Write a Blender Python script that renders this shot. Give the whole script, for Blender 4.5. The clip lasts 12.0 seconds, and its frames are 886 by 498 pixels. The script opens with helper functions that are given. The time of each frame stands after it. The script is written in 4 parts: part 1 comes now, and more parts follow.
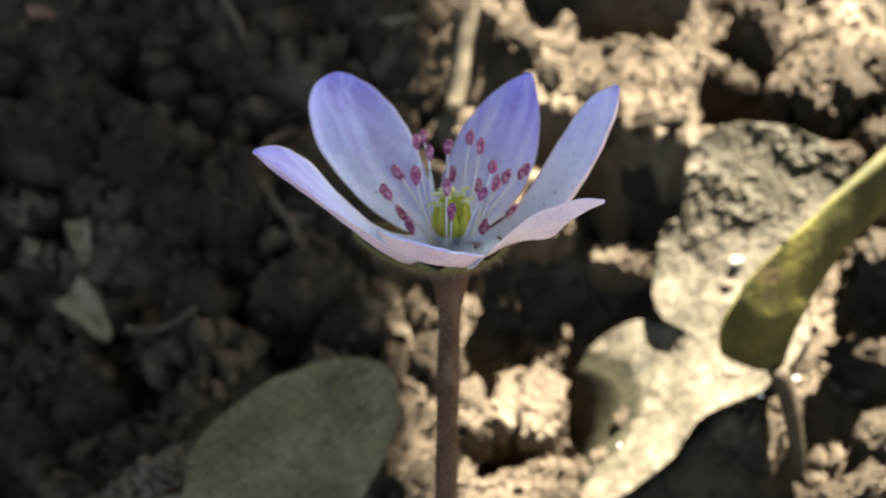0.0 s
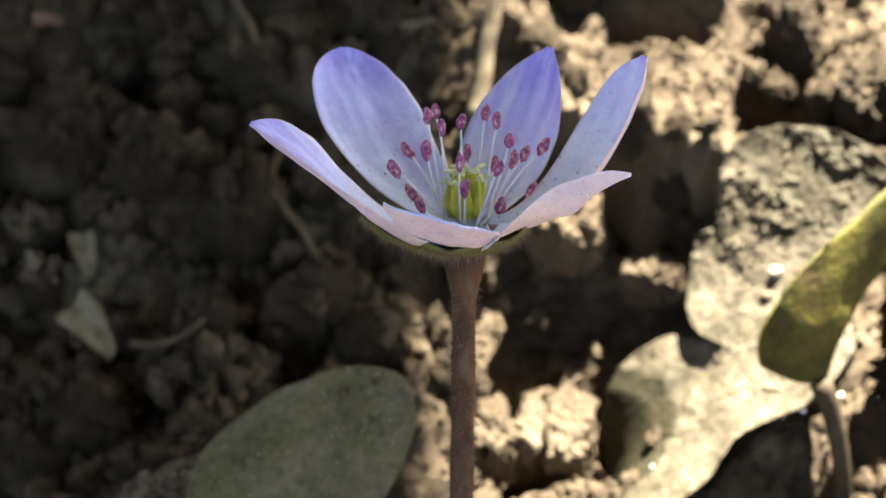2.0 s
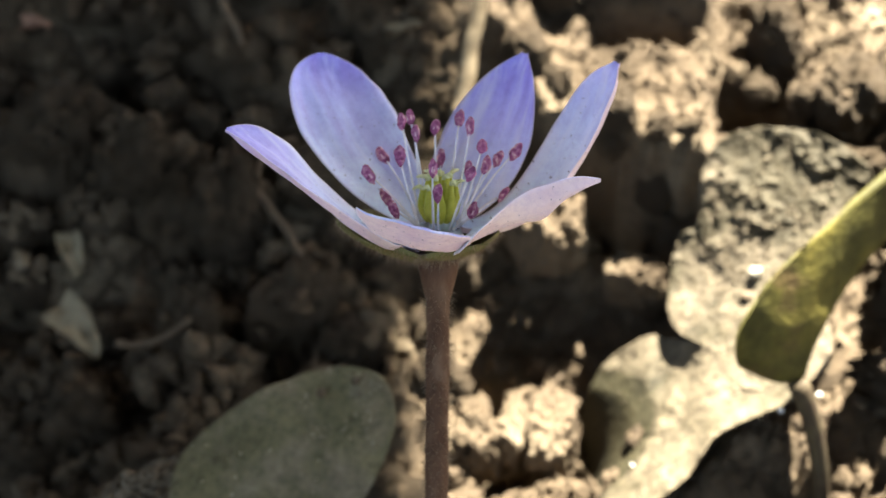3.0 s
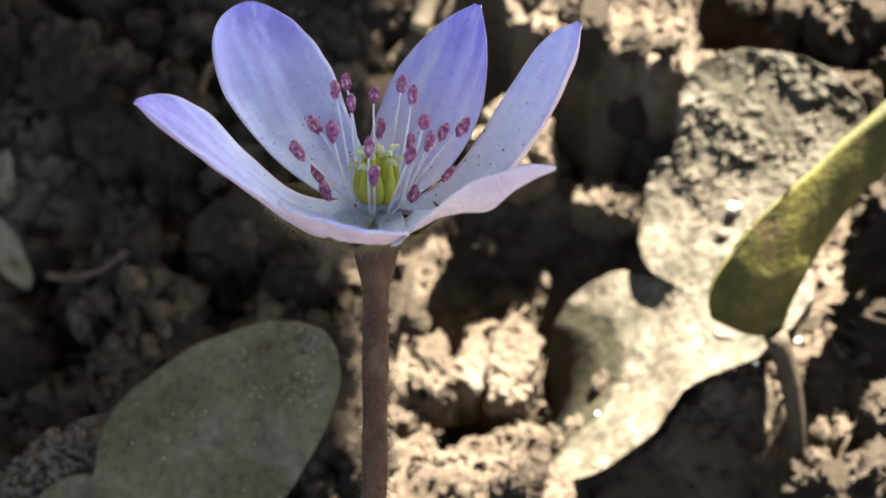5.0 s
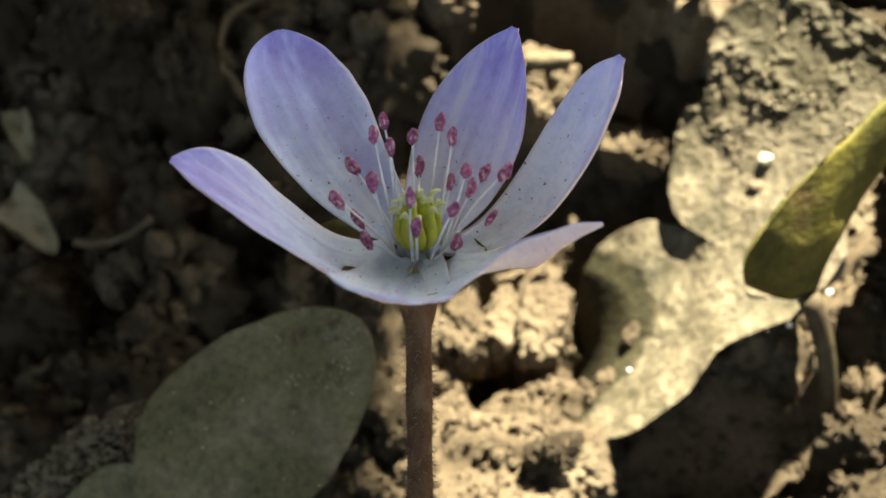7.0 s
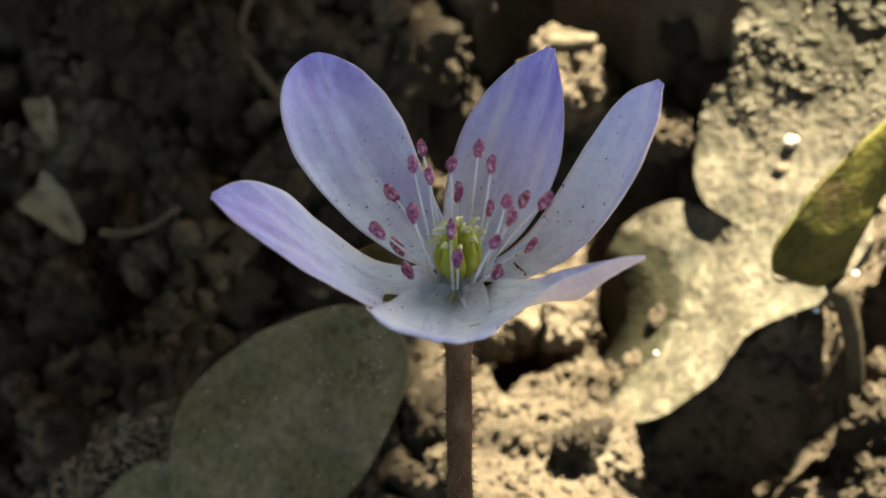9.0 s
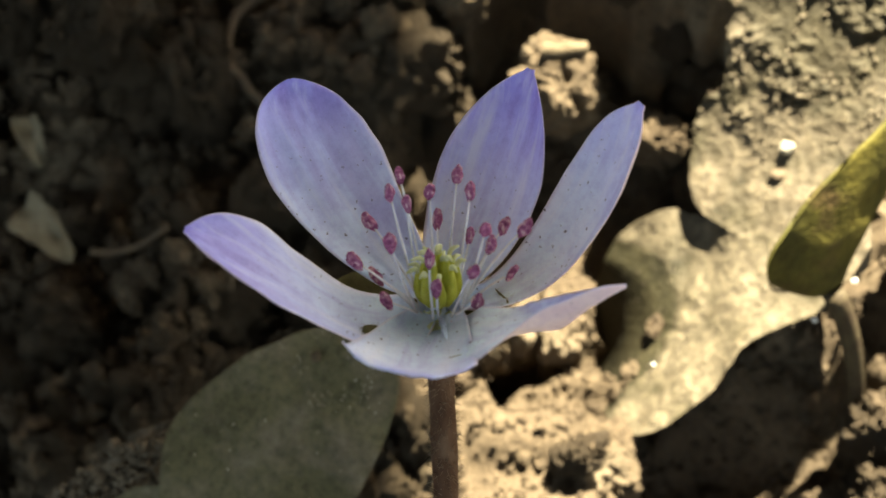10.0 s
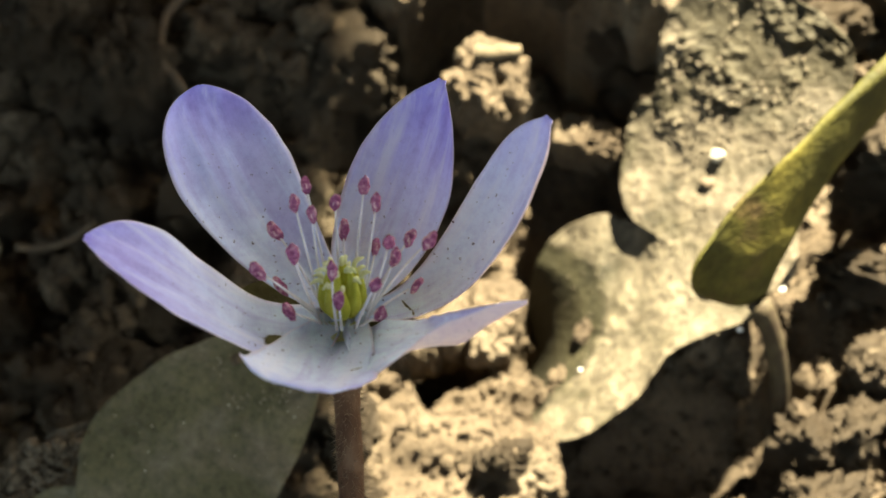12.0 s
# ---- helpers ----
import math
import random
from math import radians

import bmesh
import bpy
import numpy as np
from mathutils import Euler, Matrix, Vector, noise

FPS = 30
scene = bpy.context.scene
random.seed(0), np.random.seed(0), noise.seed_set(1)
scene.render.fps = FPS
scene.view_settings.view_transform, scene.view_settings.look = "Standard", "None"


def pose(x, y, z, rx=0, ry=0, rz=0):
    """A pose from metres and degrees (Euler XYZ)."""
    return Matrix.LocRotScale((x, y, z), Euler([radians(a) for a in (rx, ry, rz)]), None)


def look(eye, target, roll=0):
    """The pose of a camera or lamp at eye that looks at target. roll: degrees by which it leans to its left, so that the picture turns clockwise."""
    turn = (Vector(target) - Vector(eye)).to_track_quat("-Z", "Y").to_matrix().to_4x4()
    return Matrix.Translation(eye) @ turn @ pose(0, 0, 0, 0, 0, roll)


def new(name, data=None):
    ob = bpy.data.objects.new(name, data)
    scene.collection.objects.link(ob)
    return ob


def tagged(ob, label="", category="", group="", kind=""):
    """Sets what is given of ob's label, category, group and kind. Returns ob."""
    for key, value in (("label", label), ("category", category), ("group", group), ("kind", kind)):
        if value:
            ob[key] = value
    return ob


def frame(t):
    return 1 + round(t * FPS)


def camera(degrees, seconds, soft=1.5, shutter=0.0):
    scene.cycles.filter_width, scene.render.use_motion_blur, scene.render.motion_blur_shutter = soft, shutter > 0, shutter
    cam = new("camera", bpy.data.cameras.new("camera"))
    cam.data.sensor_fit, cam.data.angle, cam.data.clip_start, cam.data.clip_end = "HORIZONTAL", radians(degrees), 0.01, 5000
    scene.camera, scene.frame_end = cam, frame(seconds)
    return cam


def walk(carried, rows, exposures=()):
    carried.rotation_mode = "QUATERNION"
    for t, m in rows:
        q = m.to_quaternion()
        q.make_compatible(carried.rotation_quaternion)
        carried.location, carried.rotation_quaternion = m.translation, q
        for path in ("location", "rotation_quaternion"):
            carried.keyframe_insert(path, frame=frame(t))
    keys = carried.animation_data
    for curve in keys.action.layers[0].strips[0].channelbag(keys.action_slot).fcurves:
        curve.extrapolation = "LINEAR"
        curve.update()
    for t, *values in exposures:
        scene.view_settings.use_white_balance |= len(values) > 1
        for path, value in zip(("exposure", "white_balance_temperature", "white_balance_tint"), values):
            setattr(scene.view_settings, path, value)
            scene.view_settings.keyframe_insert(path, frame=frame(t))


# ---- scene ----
cam = camera(30.0, 12.0)
PATH = [
    (0, (0.00674, -0.10392, 0.18369), (0.00146, -0.03125, 0.11519), -0.85),
    (0.5, (0.01345, -0.10145, 0.18102), (0.00762, -0.02828, 0.11311), -1.28),
    (1, (0.01061, -0.10193, 0.17768), (0.00427, -0.02804, 0.11059), -1.52),
    (1.5, (0.0104, -0.09908, 0.17408), (0.00404, -0.02359, 0.1088), -1.23),
    (2, (0.00821, -0.10014, 0.17123), (0.0006, -0.02501, 0.10567), -2.05),
    (2.5, (0.00844, -0.10022, 0.17249), (0.00028, -0.02522, 0.10685), -2.33),
    (2.7, (0.00946, -0.10087, 0.17344), (0.00572, -0.06476, 0.14169), -2.19),
    (4.3, (0.01177, -0.09641, 0.16822), (0.00975, -0.07786, 0.15199), -1.37),
    (4.5, (0.00896, -0.09263, 0.16837), (0.00165, -0.01907, 0.10103), -0.73),
    (5, (0.01269, -0.08249, 0.17185), (0.00613, -0.01465, 0.09867), -1.23),
    (5.5, (0.00437, -0.07478, 0.17908), (-0.00027, -0.01145, 0.10183), -1.07),
    (6, (0.0067, -0.06951, 0.18301), (0.00182, -0.00759, 0.10464), -1.43),
    (6.5, (0.00288, -0.07144, 0.18362), (-0.00295, -0.01076, 0.10434), -2.10),
    (7, (0.00897, -0.06844, 0.18162), (0.00275, -0.00971, 0.10092), -2.94),
    (7.2, (0.00815, -0.07021, 0.18049), (0.0016, -0.01125, 0.09885), -3.14),
    (8.8, (0.00906, -0.0602, 0.1854), (0.00315, -0.00559, 0.10273), -4.06),
    (9, (0.00602, -0.06196, 0.1866), (-0.00015, -0.00763, 0.10287), -4.01),
    (9.5, (0.01208, -0.05837, 0.18628), (0.00374, -0.00384, 0.10287), -6.87),
    (10, (0.00844, -0.05823, 0.18625), (0.00129, -0.00459, 0.10216), -5.93),
    (10.5, (0.01025, -0.05792, 0.18631), (0.00249, -0.00484, 0.10192), -6.48),
    (11, (0.01504, -0.0595, 0.1841), (0.00659, -0.00608, 0.09998), -6.80),
    (11.5, (0.01631, -0.05791, 0.18501), (0.00899, -0.00462, 0.10071), -5.51),
    (12, (0.01286, -0.05615, 0.18651), (0.00754, -0.00315, 0.10188), -3.38),
]
walk(cam, [(t, look(eye, target, roll)) for t, eye, target, roll in PATH],
     [(0, 4.05, 6900, 4), (2.5, 4.15, 7200, 5), (4.4, 4.15, 7100, 6), (5.0, 4.15, 6600, 8), (5.6, 4.0, 6800, 7), (6.4, 3.57, 8300, -4), (7.2, 3.70, 7900, -4), (9.0, 3.62, 7800, -3), (9.6, 3.68, 8350, 0), (11, 3.71, 8400, -1), (12, 3.84, 8300, -1)])
cam.data.dof.use_dof = True
cam.data.dof.focus_distance = 0.125
cam.data.dof.aperture_fstop = 42

# ---------------------------------------------------------------- light
SUN = Vector((0.22, 0.47, 0.855)).normalized()
world = bpy.data.worlds.new("world")
scene.world = world
world.use_nodes = True
nt = world.node_tree
sky = nt.nodes.new("ShaderNodeTexSky")
sky.sky_type = "NISHITA"
sky.sun_disc = False
sky.dust_density = 5.0
sky.sun_elevation = math.asin(SUN.z)
sky.sun_rotation = math.atan2(SUN.x, SUN.y)
nt.links.new(sky.outputs[0], nt.nodes["Background"].inputs[0])
nt.nodes["Background"].inputs[1].default_value = 0.05
lamp = bpy.data.lights.new("sun", "SUN")
lamp.energy, lamp.angle, lamp.color = 5.0, radians(0.55), (1.0, 0.97, 0.92)
sun = new("sun", lamp)
sun.matrix_world = look(SUN * 3, (0, 0, 0))

CM = 0.01


# ---------------------------------------------------------------- node helpers
class Mat:
    """A small wrapper round a node material."""

    def __init__(self, name, rough=0.6, spec=0.3):
        self.m = bpy.data.materials.new(name)
        self.m.use_nodes = True
        self.t = self.m.node_tree
        self.b = self.t.nodes["Principled BSDF"]
        self.b.inputs["Roughness"].default_value = rough
        self.b.inputs["Specular IOR Level"].default_value = spec
        self.co = self.t.nodes.new("ShaderNodeTexCoord")

    def node(self, kind, **values):
        n = self.t.nodes.new(kind)
        for k, v in values.items():
            n.inputs[k.replace("_", " ")].default_value = v
        return n

    def link(self, a, b):
        self.t.links.new(a, b)

    def mapped(self, scale, out="Object"):
        n = self.t.nodes.new("ShaderNodeMapping")
        n.inputs["Scale"].default_value = scale
        self.link(self.co.outputs[out], n.inputs["Vector"])
        return n.outputs["Vector"]

    def noise(self, vec, scale, detail=4.0, rough=0.55):
        n = self.node("ShaderNodeTexNoise", Scale=scale, Detail=detail, Roughness=rough)
        self.link(vec, n.inputs["Vector"])
        return n.outputs["Fac"]

    def ramp(self, fac, stops):
        n = self.t.nodes.new("ShaderNodeValToRGB")
        e = n.color_ramp.elements
        while len(e) < len(stops):
            e.new(0.5)
        for el, (p, c) in zip(e, stops):
            el.position, el.color = p, (*c, 1)
        self.link(fac, n.inputs["Fac"])
        return n.outputs["Color"]

    def mix(self, fac, a, b, blend="MIX"):
        n = self.t.nodes.new("ShaderNodeMix")
        n.data_type, n.blend_type = "RGBA", blend
        for sock, v in ((n.inputs[0], fac), (n.inputs[6], a), (n.inputs[7], b)):
            if isinstance(v, (int, float)):
                sock.default_value = v
            elif isinstance(v, tuple):
                sock.default_value = (*v, 1)
            else:
                self.link(v, sock)
        return n.outputs[2]

    def bump(self, height, strength, distance):
        n = self.node("ShaderNodeBump", Strength=strength, Distance=distance)
        self.link(height, n.inputs["Height"])
        self.link(n.outputs["Normal"], self.b.inputs["Normal"])
        return n.outputs["Normal"]

    def color(self, c):
        self.link(c, self.b.inputs["Base Color"])
        return self

    def translucent(self, c, share):
        """Lets a share of the light through a thin sheet, tinted by c."""
        tr = self.t.nodes.new("ShaderNodeBsdfTranslucent")
        if isinstance(c, tuple):
            tr.inputs["Color"].default_value = (*c, 1)
        else:
            self.link(c, tr.inputs["Color"])
        mx = self.node("ShaderNodeMixShader", Fac=share)
        self.link(self.b.outputs[0], mx.inputs[1])
        self.link(tr.outputs[0], mx.inputs[2])
        self.link(mx.outputs[0], self.t.nodes["Material Output"].inputs["Surface"])
        return self


def soil_material(name, dark, mid, light, random_tint=False):
    a = Mat(name, 0.95, 0.15)
    vec = a.mapped((1, 1, 1))
    big = a.noise(vec, 70, 3)
    fine = a.noise(vec, 1100, 7, 0.72)
    col = a.ramp(big, [(0.3, dark), (0.55, mid), (0.75, light)])
    grain = a.ramp(fine, [(0.30, (0.55, 0.53, 0.50)), (0.5, (0.95, 0.95, 0.95)), (0.72, (1.3, 1.27, 1.2))])
    col = a.mix(1.0, col, grain, "MULTIPLY")
    if random_tint:
        info = a.t.nodes.new("ShaderNodeObjectInfo")
        tint = a.ramp(info.outputs["Random"], [(0, (0.80, 0.77, 0.72)), (1, (1.15, 1.13, 1.08))])
    else:
        info = a.t.nodes.new("ShaderNodeNewGeometry")
        tint = a.ramp(info.outputs["Random Per Island"], [(0, (0.75, 0.72, 0.68)), (1, (1.2, 1.18, 1.12))])
    a.color(a.mix(1.0, col, tint, "MULTIPLY"))
    a.bump(fine, 1.0, 0.0008)
    return a.m


SOIL = ((0.0485, 0.0355, 0.0245), (0.0875, 0.0655, 0.0455), (0.160, 0.129, 0.094))
m_soil = soil_material("soil", *SOIL)
m_clod = soil_material("clod_soil", *SOIL, random_tint=True)


def petal_material(name, outer):
    a = Mat(name, 0.45, 0.25)
    uv = a.t.nodes.new("ShaderNodeUVMap")
    uv.uv_map = "petal"
    sep = a.t.nodes.new("ShaderNodeSeparateXYZ")
    a.link(uv.outputs[0], sep.inputs[0])
    sheet = a.t.nodes.new("ShaderNodeUVMap")
    sheet.uv_map = "sheet"
    own = a.t.nodes.new("ShaderNodeObjectInfo")
    shift = a.node("ShaderNodeVectorMath")
    a.link(sheet.outputs[0], shift.inputs[0])
    a.link(own.outputs["Random"], shift.inputs[1])
    m = a.node("ShaderNodeMapping", Scale=(6, 0.8, 1))
    a.link(shift.outputs[0], m.inputs["Vector"])
    streak = a.noise(m.outputs[0], 1.0, 4, 0.6)
    blotch = a.noise(a.mapped((1, 1, 1)), 260, 3)
    along = a.node("ShaderNodeMath")
    a.link(sep.outputs["Y"], along.inputs[0])
    wob = a.node("ShaderNodeMath")
    wob.operation = "MULTIPLY_ADD"
    a.link(streak, wob.inputs[0])
    wob.inputs[1].default_value, wob.inputs[2].default_value = 0.30, -0.15
    a.link(wob.outputs[0], along.inputs[1])
    if outer:
        col = a.ramp(along.outputs[0], [(0.0, (0.84, 0.69, 0.63)), (0.6, (0.82, 0.67, 0.68)), (1.0, (0.72, 0.60, 0.76))])
    else:
        col = a.ramp(along.outputs[0], [(0.05, (0.74, 0.91, 1.0)), (0.38, (0.67, 0.77, 1.0)), (0.63, (0.52, 0.53, 0.94)), (0.90, (0.39, 0.375, 0.87))])
    # violet mottling, paler veins and a pale rim
    fleck = a.noise(a.mapped((1, 1, 1)), 1500, 4, 0.75)
    col = a.mix(0.42, col, a.ramp(blotch, [(0.36, (0.74, 0.64, 0.82)), (0.60, (1.0, 1.0, 1.0))]), "MULTIPLY")
    col = a.mix(0.6, col, a.ramp(fleck, [(0.36, (0.80, 0.77, 0.87)), (0.56, (1.0, 1.0, 1.0))]), "MULTIPLY")
    if not outer:
        pale = a.ramp(streak, [(0.50, (0, 0, 0)), (0.66, (0.6, 0.6, 0.6))])
        col = a.mix(pale, col, (0.80, 0.85, 0.96))
        deep = a.ramp(streak, [(0.36, (0.7, 0.7, 0.7)), (0.47, (0, 0, 0))])
        col = a.mix(deep, col, a.mix(1.0, col, (0.76, 0.67, 0.84), "MULTIPLY"))
    side = a.node("ShaderNodeMath")
    side.operation = "PINGPONG"
    a.link(sep.outputs["X"], side.inputs[0])
    side.inputs[1].default_value = 0.5
    rim = a.ramp(side.outputs[0], [(0.0, (0.6, 0.6, 0.6)), (0.035, (0, 0, 0))])
    col = a.mix(rim, col, (0.80, 0.70, 0.78))
    v = a.node("ShaderNodeTexVoronoi", Scale=1500.0)
    jig = a.node("ShaderNodeTexNoise", Scale=5200.0, Detail=2.0)
    a.link(a.mapped((1, 1, 1)), jig.inputs["Vector"])
    a.link(a.mix(0.00022, a.mapped((1, 1, 1)), jig.outputs["Color"], "LINEAR_LIGHT"), v.inputs["Vector"])
    dots = a.ramp(v.outputs["Distance"], [(0.07, (1, 1, 1)), (0.14, (0, 0, 0))])
    rare = a.ramp(a.noise(a.mapped((1, 1, 1)), 420, 2), [(0.30, (0, 0, 0)), (0.42, (1, 1, 1))])
    # most of the specks sit towards the foot
    fewer = a.ramp(sep.outputs["Y"], [(0.30, (1, 1, 1)), (0.62, (0.12, 0.12, 0.12))])
    dots = a.mix(1.0, a.mix(1.0, dots, rare, "MULTIPLY"), fewer, "MULTIPLY")
    col = a.mix(dots, col, (0.07, 0.04, 0.08))
    a.color(col)
    a.bump(streak, 0.25, 0.0004)
    a.translucent(col, 0.40)
    return a.m


m_petal_in = petal_material("petal_inside", False)
m_petal_out = petal_material("petal_outside", True)


def plain(name, stops, scale, rough=0.6, spec=0.3, share=0.0, bump=0.4, stretch=(1, 1, 1), depth=0.0003):
    a = Mat(name, rough, spec)
    f = a.noise(a.mapped(stretch), scale, 5, 0.6)
    n = len(stops)
    col = a.ramp(f, [(0.32 + 0.36 * i / max(1, n - 1), c) for i, c in enumerate(stops)])
    a.color(col)
    a.bump(f, bump, depth)
    if share:
        a.translucent(col, share)
    return a.m


m_stem = plain("stem_skin", [(0.054, 0.026, 0.016), (0.082, 0.043, 0.026), (0.118, 0.072, 0.047)], 700, 0.7, 0.12, stretch=(1, 1, 0.25), bump=0.8)
m_hair = plain("hair", [(0.17, 0.125, 0.085), (0.26, 0.20, 0.14)], 900, 0.5, share=0.4)
m_bract = plain("bract_green", [(0.085, 0.076, 0.030), (0.15, 0.14, 0.058)], 500, 0.75, 0.1, share=0.12)
m_ovary = plain("carpel_green", [(0.40, 0.42, 0.04), (0.56, 0.56, 0.09)], 900, 0.5, share=0.2)
m_stigma = plain("stigma_pale", [(0.55, 0.58, 0.28), (0.70, 0.72, 0.45)], 1200, 0.5, share=0.2)
m_filament = plain("filament_white", [(0.66, 0.68, 0.72), (0.80, 0.80, 0.84)], 900, 0.45, share=0.35)
m_anther = plain("anther_crimson", [(0.13, 0.025, 0.075), (0.25, 0.055, 0.14), (0.38, 0.14, 0.23), (0.58, 0.38, 0.38)], 2600, 0.65, bump=1.0)
m_rim = plain("anther_rim", [(0.55, 0.30, 0.36), (0.68, 0.46, 0.46)], 1500, 0.7)
m_petiole = plain("petiole_skin", [(0.028, 0.019, 0.013), (0.052, 0.041, 0.023)], 600, 0.7, 0.12)
m_caked = plain("caked_soil", [(0.045, 0.034, 0.023), (0.085, 0.066, 0.046), (0.135, 0.108, 0.078)], 700, 0.95, 0.1, bump=0.9, depth=0.0006)
m_mud = plain("dried_mud", [(0.075, 0.060, 0.042), (0.14, 0.115, 0.082)], 500, 0.9, 0.1)
m_sand = plain("sand", [(0.22, 0.19, 0.14), (0.42, 0.38, 0.31)], 300, 0.7)
m_straw = plain("dry_straw", [(0.105, 0.076, 0.044), (0.17, 0.13, 0.082)], 500, 0.7, stretch=(1, 1, 1))
m_stub = plain("weathered_straw", [(0.060, 0.045, 0.029), (0.105, 0.083, 0.055)], 500, 0.9, 0.1, bump=0.9, depth=0.0006)
m_root = plain("root_brown", [(0.045, 0.030, 0.018), (0.08, 0.056, 0.034)], 600, 0.8)
m_flake = plain("dry_flake", [(0.14, 0.108, 0.065), (0.225, 0.185, 0.12)], 500, 0.7, share=0.2)
m_orange = plain("dry_orange_leaf", [(0.50, 0.14, 0.03), (0.62, 0.24, 0.08)], 500, 0.6, share=0.3)
m_chip = plain("bark_chip", [(0.12, 0.060, 0.038), (0.19, 0.105, 0.070)], 500, 0.8)
m_quartz = plain("quartz", [(0.62, 0.60, 0.56), (0.80, 0.79, 0.76)], 900, 0.25, 0.5, share=0.2)
m_bark = plain("bark", [(0.05, 0.04, 0.03), (0.12, 0.10, 0.08)], 40, 0.95, bump=0.9, stretch=(1, 1, 0.2), depth=0.01)


def leaf_material(name, stops, share, dirt, dirt_low, dirt_high, bare=None, patch=130, calm=0.0, relief=0.0009):
    a = Mat(name, 0.7, 0.15)
    vec = a.mapped((1, 1, 1))
    base = a.ramp(a.noise(vec, 120, 5, 0.6), [(0.3 + 0.4 * i / (len(stops) - 1), c) for i, c in enumerate(stops)])
    fine = a.noise(vec, 900, 4, 0.6)
    mask = a.noise(vec, patch, 5, 0.62)
    if calm:
        # more mud where the sheet says so
        lot = a.t.nodes.new("ShaderNodeUVMap")
        lot.uv_map = "petal"
        cut = a.t.nodes.new("ShaderNodeSeparateXYZ")
        a.link(lot.outputs[0], cut.inputs[0])
        more = a.node("ShaderNodeMath")
        more.operation = "MULTIPLY_ADD"
        a.link(cut.outputs["Y"], more.inputs[0])
        more.inputs[1].default_value = calm
        a.link(mask, more.inputs[2])
        mask = more.outputs[0]
    m = a.ramp(mask, [(dirt_low, (0, 0, 0)), (dirt_high, (1, 1, 1))])
    if bare:
        # no mud stuck beyond a slanting, ragged line across the blade, where painted shade shows
        uv = a.t.nodes.new("ShaderNodeUVMap")
        uv.uv_map = "petal"
        turn = a.node("ShaderNodeVectorMath")
        turn.operation = "DOT_PRODUCT"
        a.link(uv.outputs[0], turn.inputs[0])
        turn.inputs[1].default_value = (0.5, 1.0, 0.0)
        rag = a.node("ShaderNodeMath")
        rag.operation = "MULTIPLY_ADD"
        a.link(a.noise(vec, 260, 5, 0.65), rag.inputs[0])
        rag.inputs[1].default_value = 0.35
        a.link(turn.outputs["Value"], rag.inputs[2])
        m = a.mix(1.0, m, a.ramp(rag.outputs[0], [(bare - 0.04, (1, 1, 1)), (bare + 0.04, (0, 0, 0))]), "MULTIPLY")
    grain = a.ramp(fine, [(0.3, (0.5, 0.49, 0.47)), (0.5, (0.95, 0.95, 0.93)), (0.7, (1.3, 1.28, 1.22))])
    speck = a.ramp(a.noise(vec, 1200, 5, 0.75), [(0.34, (0.6, 0.58, 0.55)), (0.5, (1, 1, 1)), (0.68, (1.3, 1.28, 1.25))])
    lumps = a.ramp(a.noise(vec, 380, 4, 0.7), [(0.34, (0.62, 0.60, 0.57)), (0.52, (1, 1, 1)), (0.70, (1.15, 1.14, 1.1))])
    col = a.mix(m, a.mix(1.0, base, speck, "MULTIPLY"), a.mix(1.0, a.mix(1.0, dirt, grain, "MULTIPLY"), lumps, "MULTIPLY"))
    a.color(col)
    a.bump(a.mix(0.6, mask, fine), 1.0, relief)
    if share:
        a.translucent(base, share)
    return a.m


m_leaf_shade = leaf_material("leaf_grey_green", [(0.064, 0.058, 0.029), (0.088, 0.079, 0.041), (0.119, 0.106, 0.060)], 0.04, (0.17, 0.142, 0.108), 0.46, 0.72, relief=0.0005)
m_leaf_soiled = leaf_material("leaf_soiled", [(0.020, 0.0165, 0.010), (0.034, 0.028, 0.017), (0.052, 0.043, 0.026)], 0.03, (0.088, 0.071, 0.050), 0.64, 0.74, patch=75, calm=0.22)
# very dark base: bare olive leaf with the shade of its turned-away side painted in
m_leaf_half_shaded = leaf_material("leaf_half_soiled_shaded", [(0.010, 0.009, 0.005), (0.019, 0.0165, 0.008), (0.030, 0.025, 0.013)], 0.02, (0.090, 0.074, 0.052), 0.30, 0.50, 0.93, relief=0.0005)
m_leaf_green = leaf_material("leaf_yellow_green", [(0.024, 0.023, 0.006), (0.052, 0.046, 0.010), (0.092, 0.076, 0.016)], 0.10, (0.07, 0.045, 0.02), 0.58, 0.75, relief=0.0003)


# ---------------------------------------------------------------- mesh helpers
def part(name, bm, material, parent=None, label="", kind="", smooth=True):
    me = bpy.data.meshes.new(name)
    bm.to_mesh(me)
    bm.free()
    for m in material if isinstance(material, (list, tuple)) else [material]:
        me.materials.append(m)
    if smooth:
        me.polygons.foreach_set("use_smooth", [True] * len(me.polygons))
    ob = new(name, me)
    ob.parent = parent
    return tagged(ob, label, kind=kind)


def thing(name, at=(0, 0, 0), **tags):
    ob = new(name)
    ob.empty_display_size = 0.01
    ob.location = at
    return tagged(ob, **tags)


